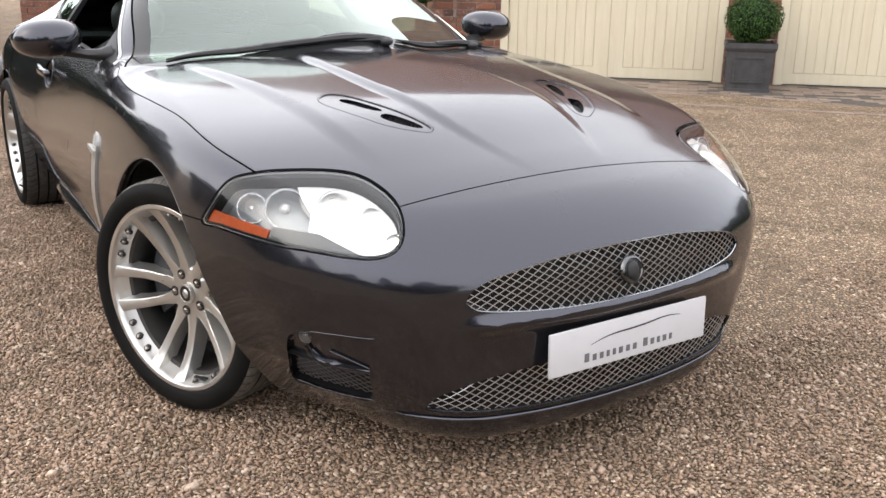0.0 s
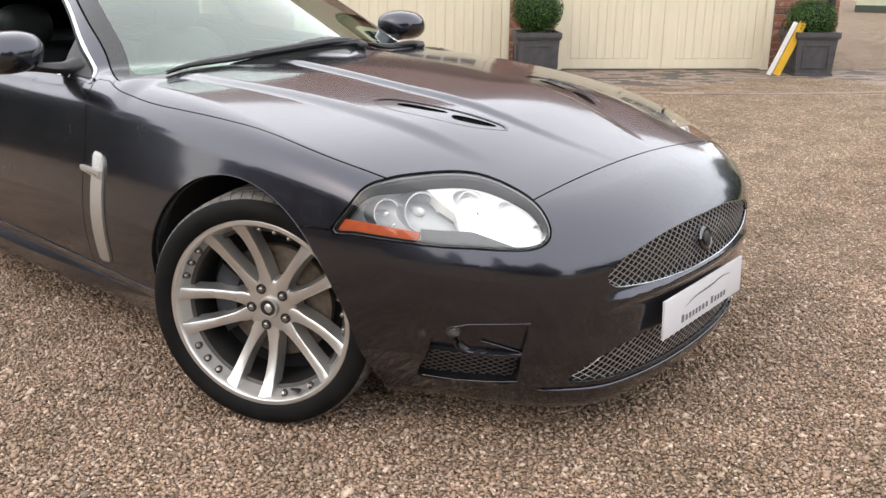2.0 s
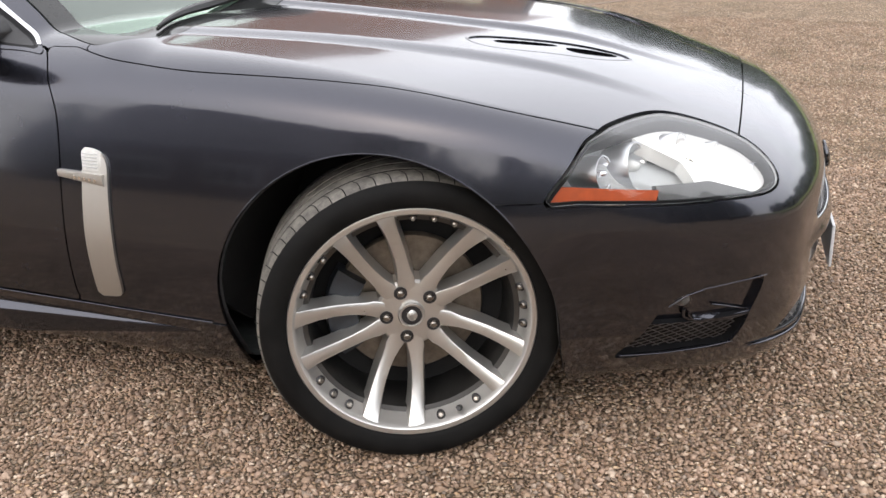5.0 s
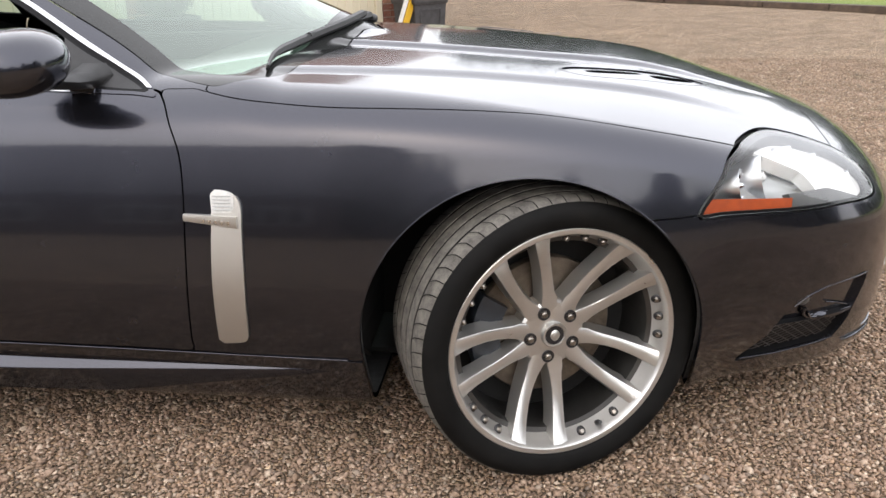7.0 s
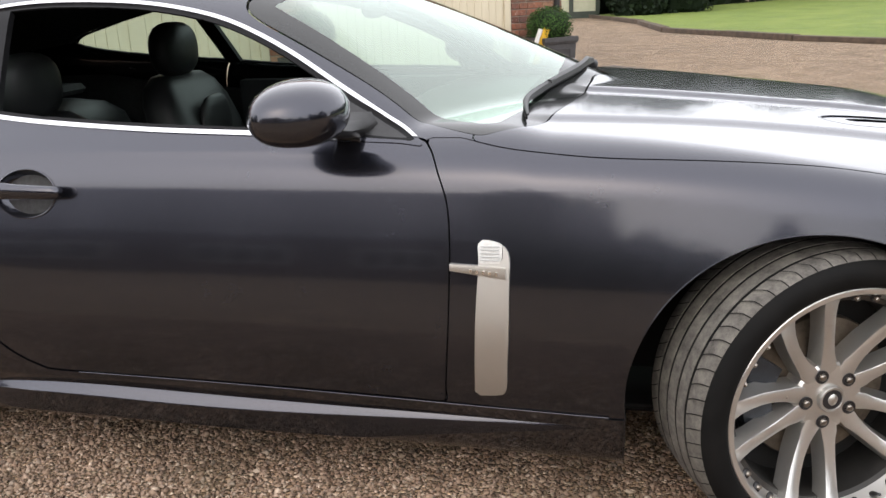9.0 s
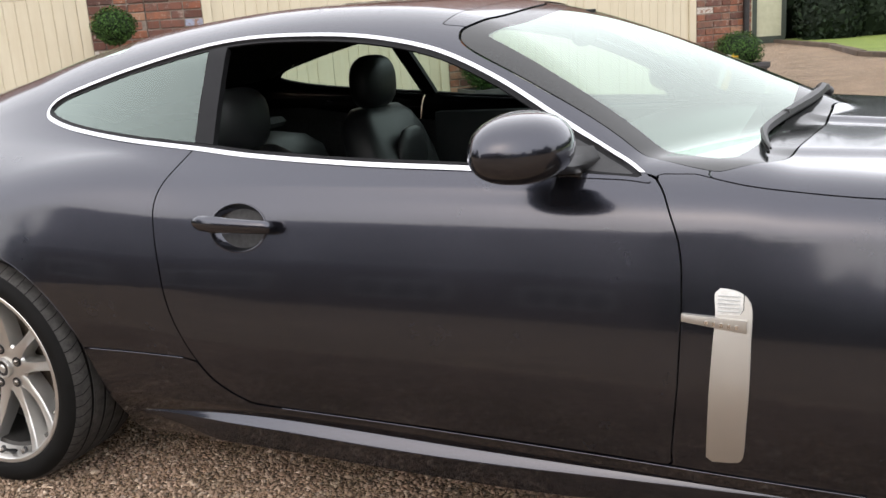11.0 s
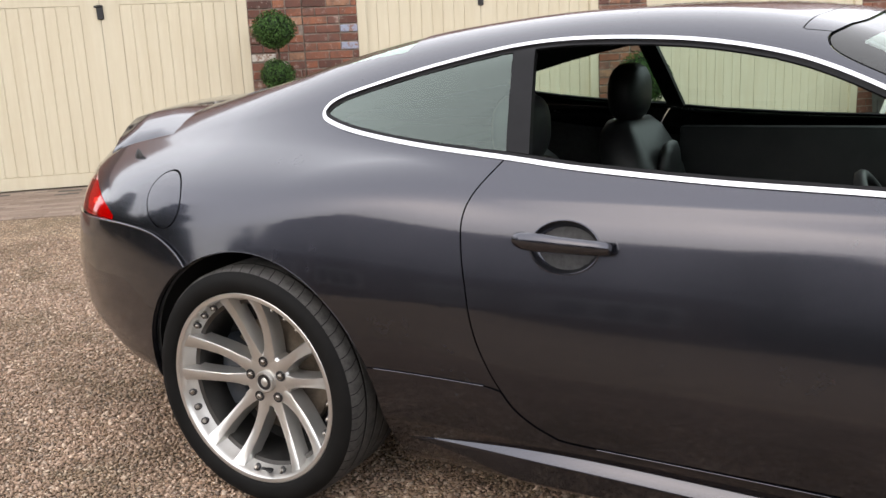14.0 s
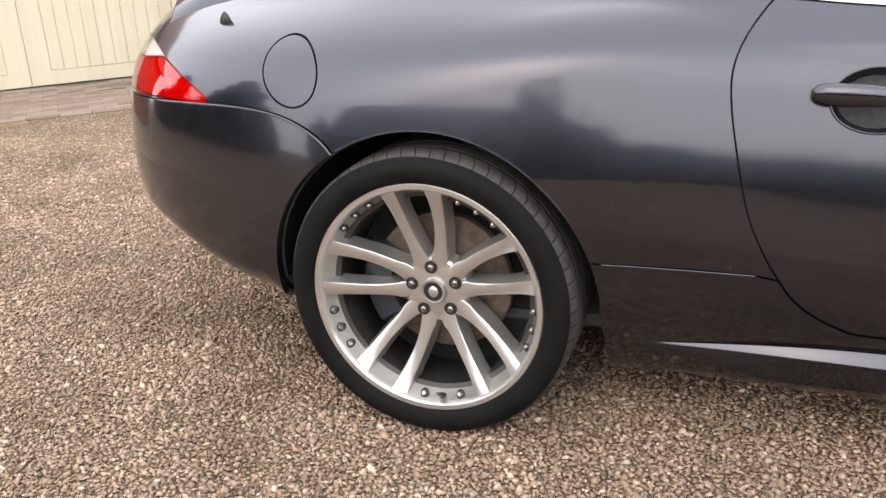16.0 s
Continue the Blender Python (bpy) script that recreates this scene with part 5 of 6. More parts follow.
    outline = [(0.268, half - 0.012), (0.272, half - 0.002), (0.280, half + 0.004), (0.300, half + 0.0085), (0.318, half + 0.004), (0.3285, half - 0.008)]
    part("tyre_wall", lathe(outline, 96), RUBBER, hub, "black tyre sidewall", 40)
    part("tyre_wall", lathe([(r, -z) for r, z in outline], 96), RUBBER, hub, "black tyre sidewall", 40)
    edge = half - 0.008
    prof, z = [(0.3285, edge), (0.3345, edge - 0.010)], edge - 0.020
    grooves = (edge - 0.054, edge * 0.18, -edge * 0.18, -edge + 0.054)
    for g in grooves:
        prof += [(R - 0.3 * ((g + 0.005) / half) ** 2 * 0.01, g + 0.005), (R - 0.009, g + 0.0032), (R - 0.009, g - 0.0032), (R - 0.3 * ((g - 0.005) / half) ** 2 * 0.01, g - 0.005)]
    prof += [(0.3345, -edge + 0.010), (0.3285, -edge)]
    tread = part("tyre_tread", lathe(prof, 120), tread_skin, hub, "worn tread with dry dust in it", 30)
    # near-flush rubber strips paint the shade of the grooves
    for g in grooves:
        part("tread_groove", lathe([(R - 0.0018, g + 0.0044), (R - 0.0022, g), (R - 0.0018, g - 0.0044)], 96), RUBBER, tread, "dark strip painting the shade in a tread groove", 30)
    # dark strips on the surface paint the shade of the cross cuts
    bm = bmesh.new()
    for k in range(64):
        a = 2 * math.pi * k / 64
        for z0, z1, lean in ((edge + 0.001, edge - 0.052, 0.062), (-edge - 0.001, -edge + 0.052, -0.062)):
            steps = 6
            row = []
            for i in range(steps + 1):
                z, b = z0 + (z1 - z0) * i / steps, a + lean * (i / steps) ** 1.7
                r = 0.3395 if abs(z) < edge - 0.012 else 0.3345 + 0.0005
                if abs(z) >= edge - 0.001:
                    r = 0.3292
                for d in (-0.0036, 0.0036):
                    row.append(bm.verts.new((r * math.cos(b + d), r * math.sin(b + d), z)))
            for i in range(steps):
                bm.faces.new((row[2 * i], row[2 * i + 1], row[2 * i + 3], row[2 * i + 2]))
    part("tread_cut", bm, RUBBER, tread, "flat dark strips painting the shade of cross cuts")["kind"] = "stuff"
    return hub


def axle_pose(x, y, steer, sign):
    return Matrix.Translation((x, y, 0.337)) @ Matrix.Rotation(radians(steer), 4, "Z") @ Matrix.Rotation(radians(90 if sign < 0 else -90), 4, "X")


STEER = 23
wheel(0.127, radians(113.5), axle_pose(-0.027, -0.782, STEER, -1), DUSTY_TREAD)
wheel(0.127, radians(80), axle_pose(-0.027, 0.778, STEER, 1), DUSTY_TREAD)
wheel(0.132, radians(95), axle_pose(REAR_AXLE, -0.802, 0, -1), DARK_TREAD)
wheel(0.132, radians(60), axle_pose(REAR_AXLE, 0.796, 0, 1), DARK_TREAD)


# ---- inside the car ----
def seat(y, back=0.0, down=0.0):
    base = part("seat", blob(0.27, 0.255, 0.10, 3.2, 24, (-1.80 - back, y, 0.52 - down)), LEATHER, car, "black leather front seat", 60)
    rings = []
    for z, x, w, t in ((0.55, -1.98, 0.23, 0.085), (0.65, -2.02, 0.25, 0.095), (0.76, -2.055, 0.25, 0.095), (0.85, -2.085, 0.235, 0.085), (0.91, -2.105, 0.20, 0.07), (0.945, -2.115, 0.14, 0.045)):
        ring = []
        for k in range(20):
            a = 2 * math.pi * k / 20
            c, s = math.cos(a), math.sin(a)
            sx = math.copysign(abs(c) ** 0.7, c) * t
            sy = math.copysign(abs(s) ** 0.6, s) * w
            bolster = 0.045 * max(0, abs(sy) / w - 0.55) * (1 if c > 0 else 0.2)
            ring.append(Vector((x + sx + bolster - back, y + sy, z - down)))
        rings.append(ring)
    part("backrest", loft(rings), LEATHER, base, "", 60)
    part("back_pad", blob(0.022, 0.115, 0.13, 3.0, 20, (-1.965 - back, y, 0.74 - down)), LEATHER, base, "raised stitched pad", 60)
    rest_ob = part("headrest", blob(0.062, 0.125, 0.098, 2.7, 24, (-2.105 - back, y, 1.035 - down)), LEATHER, base, "rounded black headrest", 60)
    for s in (-0.05, 0.05):
        part("headrest_post", tube([(-2.11 - back, y + s, 0.92 - down), (-2.11 - back, y + s, 0.99 - down)], 0.006, 8), CHROME, rest_ob, "", 50)


seat(-0.37, 0.08, 0.05)
seat(0.37)
part("rear_bench", blob(0.20, 0.62, 0.22, 3.0, 24, (-2.55, 0, 0.66)), LEATHER, car, "black leather rear bench", 60)
part("parcel_shelf", brick_shape((-3.15, -0.58, 0.86), (-2.62, 0.58, 0.90), 0.02), FABRIC, car, "dark parcel shelf")
part("cabin_floor", brick_shape((-2.7, -0.78, 0.24), (-0.6, 0.78, 0.27), 0.01), FABRIC, car, "dark carpet")
part("centre_console", brick_shape((-2.1, -0.12, 0.27), (-1.0, 0.12, 0.62), 0.03, 2), PLASTIC, car, "black centre console")
dash = part("dashboard", loft([[Vector((x, y, z)) for x, z in ((-0.72, 0.70), (-1.16, 0.60), (-1.24, 0.74), (-1.20, 0.84), (-1.08, 0.875 + 0.02 * (y < -0.2)), (-0.92, 0.885), (-0.78, 0.875))] for y in np.linspace(-0.72, 0.72, 13)]), PLASTIC, car,
            "black padded dashboard", 50)
for s in (-1, 1):
    part("door_card", brick_shape((-2.02, s * 0.735 - 0.025, 0.34), (-0.92, s * 0.735 + 0.025, 0.885), 0.015, 2), LEATHER, car, "black door lining", 40)
ring = [(-1.36 + 0.05 * math.sin(a) * 0, -0.37 + 0.18 * math.cos(a), 0.80 + 0.18 * math.sin(a)) for a in np.linspace(0, 2 * math.pi, 33)]
lean = Matrix.Translation((-1.24, 0, 0.72)) @ Matrix.Rotation(radians(-28), 4, "Y") @ Matrix.Translation((1.36, 0, -0.80))
steering = part("steering_wheel", tube([lean @ Vector(q) for q in ring], 0.015, 8, False), LEATHER, car, "black leather steering wheel", 60)
bm = blob(0.03, 0.085, 0.075, 2.6, 18, (-1.36, -0.37, 0.79))
for v in bm.verts:
    v.co = lean @ v.co
part("wheel_boss", bm, PLASTIC, steering, "", 50)
for a in (0.1, math.pi - 0.1, -math.pi / 2):
    part("wheel_spoke", tube([lean @ Vector((-1.36, -0.37 + 0.06 * math.cos(a), 0.79 + 0.06 * math.sin(a))), lean @ Vector((-1.36, -0.37 + 0.175 * math.cos(a), 0.80 + 0.175 * math.sin(a)))], 0.013, 6), PLASTIC, steering)
cabin_mirror = part("cabin_mirror", blob(0.02, 0.115, 0.032, 2.6, 20, (-1.215, 0.0, 1.165)), PLASTIC, car, "black rear-view mirror", 50)
part("mirror_stalk", tube([(-1.20, 0, 1.17), (-1.20, 0, 1.235)], [0.012, 0.02], 8), PLASTIC, cabin_mirror, "", 50)


# ---- the ground ----
WALL_AT = Vector((-2.03, 8.22))
ALONG = Vector((0.737, 0.676))
OUT = Vector((0.676, -0.737))
WALL = Matrix(((ALONG.x, -OUT.x, 0, WALL_AT.x), (ALONG.y, -OUT.y, 0, WALL_AT.y), (0, 0, 1, 0), (0, 0, 0, 1)))
BASE = 0.09


def ground_height(x, y):
    """The yard rises a little towards the garages."""
    away = (x - WALL_AT.x) * OUT.x + (y - WALL_AT.y) * OUT.y
    return BASE * (1 - step(1.6, 6.2, away)) + 0.006 * np.sin(1.7 * x + 0.6) * np.cos(1.3 * y) * step(1.4, 2.4, np.abs(y + 0.2))


def spaced(inner, outer, n):
    """Steps that are close together near 0 and wide far out."""
    near = np.linspace(-inner, inner, n)
    far = np.geomspace(inner * 1.15, outer, 14)
    return np.concatenate([-far[::-1], near, far])


gx, gy = spaced(14, 900, 90), spaced(14, 900, 90)
X, Y = np.meshgrid(gx, gy, indexing="ij")
verts = np.stack([X, Y, ground_height(X, Y)], -1).reshape(-1, 3)
n = len(gy)
me = bpy.data.meshes.new("ground")
me.from_pydata(verts.tolist(), [], [(i * n + j, (i + 1) * n + j, (i + 1) * n + j + 1, i * n + j + 1) for i in range(len(gx) - 1) for j in range(n - 1)])
me.polygons.foreach_set("use_smooth", [True] * len(me.polygons))
me.materials.append(GRAVEL)
tagged(new("ground", me), "brown and beige gravel yard", "gravel", kind="structure")


def pebble_field(areas, seed):
    """Loose stones, each a small lopsided solid, over rectangles of the yard."""
    rng = np.random.default_rng(seed)
    shape = np.array([(1, 0, 0), (0, 1, 0), (-1, 0, 0), (0, -1, 0), (0, 0, 1), (0, 0, -1)], float)
    tris = np.array([(0, 1, 4), (1, 2, 4), (2, 3, 4), (3, 0, 4), (1, 0, 5), (2, 1, 5), (3, 2, 5), (0, 3, 5)])
    xy = []
    for x0, x1, y0, y1, gap in areas:
        a, b = np.meshgrid(np.arange(x0, x1, gap), np.arange(y0, y1, gap), indexing="ij")
        p = np.stack([a.ravel(), b.ravel()], 1) + rng.uniform(-0.55, 0.55, (a.size, 2)) * gap
        xy.append(p)
    xy = np.vstack(xy)
    n = len(xy)
    size = rng.lognormal(math.log(0.0057), 0.30, n)
    spin = rng.uniform(0, 2 * math.pi, n)
    pts = shape[None] * (1 + rng.uniform(-0.3, 0.3, (n, 6, 1)))
    pts = pts + rng.uniform(-0.22, 0.22, (n, 6, 3))
    pts = pts * np.stack([size * rng.uniform(0.9, 1.5, n), size * rng.uniform(0.7, 1.1, n), size * rng.uniform(0.5, 0.85, n)], 1)[:, None, :]
    tilt = rng.uniform(-0.5, 0.5, n)
    c, s = np.cos(tilt)[:, None], np.sin(tilt)[:, None]
    pts[..., 0], pts[..., 2] = pts[..., 0] * c - pts[..., 2] * s, pts[..., 0] * s + pts[..., 2] * c
    c, s = np.cos(spin)[:, None], np.sin(spin)[:, None]
    x, y = pts[..., 0] * c - pts[..., 1] * s, pts[..., 0] * s + pts[..., 1] * c
    pts[..., 0], pts[..., 1] = x + xy[:, 0:1], y + xy[:, 1:2]
    pts[..., 2] += (ground_height(xy[:, 0], xy[:, 1]) + 0.002 + rng.uniform(-0.001, 0.004, n))[:, None]
    faces = (tris[None] + (np.arange(n) * 6)[:, None, None]).reshape(-1, 3)
    me = bpy.data.meshes.new("gravel_stones")
    me.vertices.add(n * 6)
    me.vertices.foreach_set("co", pts.reshape(-1).astype(np.float32))
    me.loops.add(len(faces) * 3)
    me.loops.foreach_set("vertex_index", faces.reshape(-1).astype(np.int32))
    me.polygons.add(len(faces))
    me.polygons.foreach_set("loop_start", np.arange(0, len(faces) * 3, 3, dtype=np.int32))
    me.polygons.foreach_set("use_smooth", np.ones(len(faces), dtype=bool))
    me.update(calc_edges=True)
    me.materials.append(PEBBLE)
    return tagged(new("gravel_stones", me), "loose brown, beige and grey gravel stones", "gravel", kind="stuff")


pebble_field([(-4.6, 1.9, -1.95, -0.55, 0.0108), (0.55, 2.1, -0.55, 1.7, 0.0120), (-5.4, -3.45, -0.55, 1.2, 0.0125), (-3.45, 0.55, -0.55, -0.2, 0.013), (0.2, 2.6, 1.7, 3.6, 0.019), (-6.4, -4.6, -1.6, 1.2, 0.017), (2.1, 5.0, -1.2, 3.6, 0.0165), (0.2, 5.0, 3.6, 6.2, 0.023)], 4)

# ---- the paved strip before the garages ----
def apron_edge(s):
    return 1.46 + 0.075 * (s + 8.4) * (s < -1) + (0.555 * (s >= -1)) - 0.16 * np.maximum(s + 0.3, 0) ** 2


bm = bmesh.new()
ss = np.linspace(-11.5, 1.75, 60)
top = [(bm.verts.new((s, -apron_edge(s), BASE - 0.004)), bm.verts.new((s, 0.05, BASE + 0.010))) for s in ss]
low = [(bm.verts.new((s, -apron_edge(s), BASE - 0.10)), bm.verts.new((s, 0.05, BASE - 0.10))) for s in ss]
for i in range(len(ss) - 1):
    bm.faces.new((top[i][0], top[i + 1][0], top[i + 1][1], top[i][1]))
    bm.faces.new((low[i][0], low[i + 1][0], top[i + 1][0], top[i][0]))
pavement = part("pavement", bm, SAND_JOINT, None, "", 0, WALL)
tagged(pavement, "brown block paving before the garage doors", "paving", kind="structure")

rng = random.Random(11)
paver_mesh = []
for v in range(4):
    bm = brick_shape((-0.0985 + 0.001 * v, -0.0485, -0.02), (0.0985, 0.0485 - 0.0008 * v, 0.006), 0.005)
    me = bpy.data.meshes.new("paver")
    bm.to_mesh(me)
    bm.free()
    me.materials.append(PAVER)
    paver_mesh.append(me)
count, far = 0, bmesh.new()
for row in range(20):
    y = -0.05 - 0.1005 * row
    for col in range(-57, 9):
        s = 0.2 * col + (0.1 if row % 2 else 0)
        if -y + 0.05 > apron_edge(s) - 0.06 or s > 1.6:
            continue
        z = BASE + 0.004 - 0.007 * (-y) + rng.uniform(-0.0015, 0.0015)
        near = -3.4 < s < 1.2 and y < -0.5
        spin = rng.uniform(-0.02, 0.02)
        if near and count < 290:
            ob = new("paver", paver_mesh[rng.randrange(4)])
            ob.parent = pavement
            ob.matrix_local = Matrix.Translation((s, y, z)) @ Matrix.Rotation(spin, 4, "Z")
            count += 1
        else:
            add_box(far, (-0.098, -0.048, -0.02), (0.098, 0.048, 0.006), Matrix.Translation((s, y, z)) @ Matrix.Rotation(spin, 4, "Z"))
paving_rest = part("paving_blocks", far, PAVER, pavement)
paving_rest["kind"] = "stuff"
bm = bmesh.new()
s = -11.3
while s < 1.7:
    e = apron_edge(s)
    slope = (apron_edge(s + 0.05) - e) / 0.05
    add_box(bm, (-0.098, -0.05, -0.05), (0.098, 0.05, 0.012), Matrix.Translation((s, -e + 0.045, BASE - 0.006)) @ Matrix.Rotation(-math.atan(slope), 4, "Z"))
    s += 0.206
edging = part("edging_blocks", bm, PAVER, pavement)
edging["kind"] = "stuff"


# ---- the garages ----
DOORS = ((-8.93, -6.43), (-5.385, -2.985), (-2.42, 0.08))
PIERS = ((-11.8, -8.95), (-6.41, -5.92), (-5.915, -5.405), (-2.965, -2.44), (0.10, 0.86))
HEAD = 2.12 + BASE
bm = bmesh.new()
for a, b in PIERS:
    add_box(bm, (a, 0.012, BASE - 0.1), (b, 0.23, HEAD))
add_box(bm, (-11.8, 0.012, HEAD), (0.86, 0.23, HEAD + 0.42))
add_box(bm, (0.63, 0.23, BASE - 0.1), (0.86, 5.5, HEAD + 0.42))
add_box(bm, (-11.8, 5.3, BASE - 0.1), (0.63, 5.5, HEAD + 0.42))
add_box(bm, (-11.8, 0.23, BASE - 0.1), (-11.57, 5.3, HEAD + 0.42))
add_box(bm, (-11.57, 0.23, HEAD + 0.3), (0.63, 5.3, HEAD + 0.40))
garage_wall = part("wall_garage", bm, MORTAR, None, "", 0, WALL)
tagged(garage_wall, "old red brick garage wall with patches of lime", "wall", kind="structure")
brick_meshes = {}


def brick_mesh(length, mat):
    key = (round(length, 3), mat.name)
    if key not in brick_meshes:
        bm = brick_shape((0, -0.006, 0.0), (length, 0.03, 0.066), 0.004)
        me = bpy.data.meshes.new("brick")
        bm.to_mesh(me)
        bm.free()
        me.materials.append(mat)
        brick_meshes[key] = me
    return brick_meshes[key]


rng = random.Random(5)
COURSE = 0.0795
odd = {(2, 22): BLUE_BRICK, (2, 17): BLUE_BRICK, (2, 15): BLUE_BRICK, (2, 21): WHITE_BRICK, (1, 14): WHITE_BRICK, (1, 13): WHITE_BRICK, (1, 24): WHITE_BRICK, (3, 19): WHITE_BRICK, (4, 9): WHITE_BRICK, (4, 14): WHITE_BRICK, (3, 20): WHITE_BRICK}
count = 0
for n_pier, (a, b) in enumerate(PIERS):
    if n_pier == 0:
        continue
    for course in range(1, 27):
        z = BASE + course * COURSE - 0.07
        s, first = a + 0.004, True
        starts = 0.105 if course % 2 else 0.215
        while s < b - 0.03:
            length = min(starts if first else rng.choice((0.215, 0.215, 0.104)), b - 0.004 - s)
            first = False
            mat = BRICK
            if (n_pier, course) in odd and (s - a > 0.15 or n_pier in (1, 4)) and length > 0.15:
                mat = odd.pop((n_pier, course))
            if count < 300 and course > 5:
                ob = new("brick", brick_mesh(length, mat))
                ob.parent = garage_wall
                ob.matrix_local = Matrix.Translation((s, rng.uniform(-0.004, 0.004) + 0.006, z)) @ Matrix.Rotation(rng.uniform(-0.006, 0.006), 4, "Y")
                count += 1
            s += length + 0.011
rest_bm = bmesh.new()
for a, b, c0, c1 in ((-11.8, -8.95, 1, 27), (-11.8, 0.86, 28, 32)) + tuple((p[0], p[1], 1, 6) for p in PIERS[1:]):
    for course in range(c0, c1):
        z = BASE + course * COURSE - 0.07
        s = a + (0.0 if course % 2 else -0.11)
        while s < b - 0.02:
            lo, hi = max(s, a + 0.003), min(s + 0.215, b - 0.003)
            if hi - lo > 0.03:
                add_box(rest_bm, (lo, 0.002 + rng.uniform(-0.003, 0.003), z), (hi, 0.03, z + 0.067))
            s += 0.226
bricks_rest = part("brickwork", rest_bm, BRICK, garage_wall)
bricks_rest["kind"] = "stuff"


def garage_door(a, b):
    """A cream boarded door: frame, two leaves with grooved panels, small panes above and an iron catch."""
    w, mid = b - a, (a + b) / 2
    door_ob = thing("garage_door", "cream painted boarded garage door with small panes", "garage door", "garage doors", WALL @ Matrix.Translation((0, 0, BASE)))
    bm = bmesh.new()
    add_box(bm, (a - 0.019, 0.01, 0.0), (a + 0.07, 0.12, 2.12))
    add_box(bm, (b - 0.07, 0.01, 0.0), (b + 0.019, 0.12, 2.12))
    add_box(bm, (a + 0.07, 0.01, 2.05), (b - 0.07, 0.12, 2.12))
    bmesh.ops.bevel(bm, geom=bm.edges[:], offset=0.004, segments=1, affect="EDGES")
    part("door_frame", bm, CREAM, door_ob, "", 0)
    for lo, hi in ((a + 0.074, mid - 0.002), (mid + 0.002, b - 0.074)):
        # stiles and rails stand proud of the boards
        bm = bmesh.new()
        inner_lo, inner_hi = lo + 0.10, hi - 0.10
        if lo < mid - 0.1 and hi < mid + 0.1:
            inner_hi = hi - 0.16
        else:
            inner_lo = lo + 0.16
        add_box(bm, (lo, 0.055, 0.02), (hi, 0.09, 2.045))
        for p, q, z0, z1 in ((lo, inner_lo, 0.02, 2.045), (inner_hi, hi, 0.02, 2.045), (inner_lo, inner_hi, 1.628, 1.745), (inner_lo, inner_hi, 1.975, 2.045), (inner_lo, inner_hi, 0.02, 0.13)):
            add_box(bm, (p, 0.040, z0), (q, 0.055, z1))
        leaf = part("door_leaf", bm, CREAM, door_ob, "cream boarded leaf", 0)
        n_boards = max(4, round((inner_hi - inner_lo) / 0.105))
        pitch = (inner_hi - inner_lo) / n_boards
        for i in range(n_boards):
            p, q = inner_lo + i * pitch, inner_lo + (i + 1) * pitch
            board = brick_shape((p + 0.0002, 0.0425, 0.13), (q - 0.0002, 0.056, 1.600), 0.0062)
            part("board", board, CREAM, leaf)
        part("top_rail", brick_shape((inner_lo, 0.0405, 1.600), (inner_hi, 0.056, 1.6279), 0.0), CREAM, leaf)
        panes = 4
        pw = (inner_hi - inner_lo) / panes
        for i in range(panes):
            p, q = inner_lo + i * pw, inner_lo + (i + 1) * pw
            part("pane", brick_shape((p + 0.012, 0.046, 1.757), (q - 0.012, 0.0535, 1.963)), TRIM_BLACK, leaf, "dark window pane")
            bars = bmesh.new()
            add_box(bars, (p, 0.0395, 1.745), (p + 0.012, 0.054, 1.975))
            add_box(bars, (q - 0.012, 0.0395, 1.745), (q, 0.054, 1.975))
            add_box(bars, (p + 0.012, 0.0395, 1.745), (q - 0.012, 0.054, 1.757))
            add_box(bars, (p + 0.012, 0.0395, 1.963), (q - 0.012, 0.054, 1.975))
            part("glazing_bar", bars, WHITE_PAINT, leaf, "white glazing bar")
    catch = part("door_catch", brick_shape((mid - 0.028, 0.022, 1.475), (mid + 0.028, 0.040, 1.60), 0.006), DARK_METAL, door_ob, "black iron catch")
    part("catch_knob", tube([(mid - 0.045, 0.016, 1.585), (mid + 0.02, 0.016, 1.59)], 0.009, 8), DARK_METAL, catch, "", 50)


for a, b in DOORS:
    garage_door(a, b)

# the tiled garage roof, gutter and downpipe
bm = bmesh.new()
for i in range(20):
    y0, y1 = -0.30 + i * 0.28, -0.30 + (i + 1) * 0.28
    for j in range(46):
        s = -12.0 + j * 0.285 + (0.14 if i % 2 else 0)
        add_box(bm, (s, y0, -0.012), (s + 0.275, y1 + 0.04, 0.006), Matrix.Translation((0, 0, 0)) @ Matrix(((1, 0, 0, 0), (0, 1, 0, 0), (0, 0.7, 1, HEAD + 0.36 + 0.21), (0, 0, 0, 1))))
bm_deck = Matrix(((1, 0, 0, 0), (0, 1, 0, 0), (0, 0.7, 1, HEAD + 0.36 + 0.21), (0, 0, 0, 1)))
add_box(bm, (-12.1, -0.26, -0.06), (1.3, 5.35, -0.02), bm_deck)
roof = part("garage_roof", bm, TILE, None, "", 0, WALL)
tagged(roof, "brown tiled garage roof", "roof", kind="structure")
pipe = part("downpipe", tube([(0.745, -0.045, 0.12), (0.745, -0.045, HEAD + 0.2)], 0.036, 16), DARK_METAL, None, "", 50, WALL)
tagged(pipe, "black downpipe on the brick pier", "downpipe")
for z in (0.5, 1.35):
    part("pipe_bracket", brick_shape((0.69, -0.05, z), (0.80, 0.01, z + 0.03), 0.004), DARK_METAL, pipe)


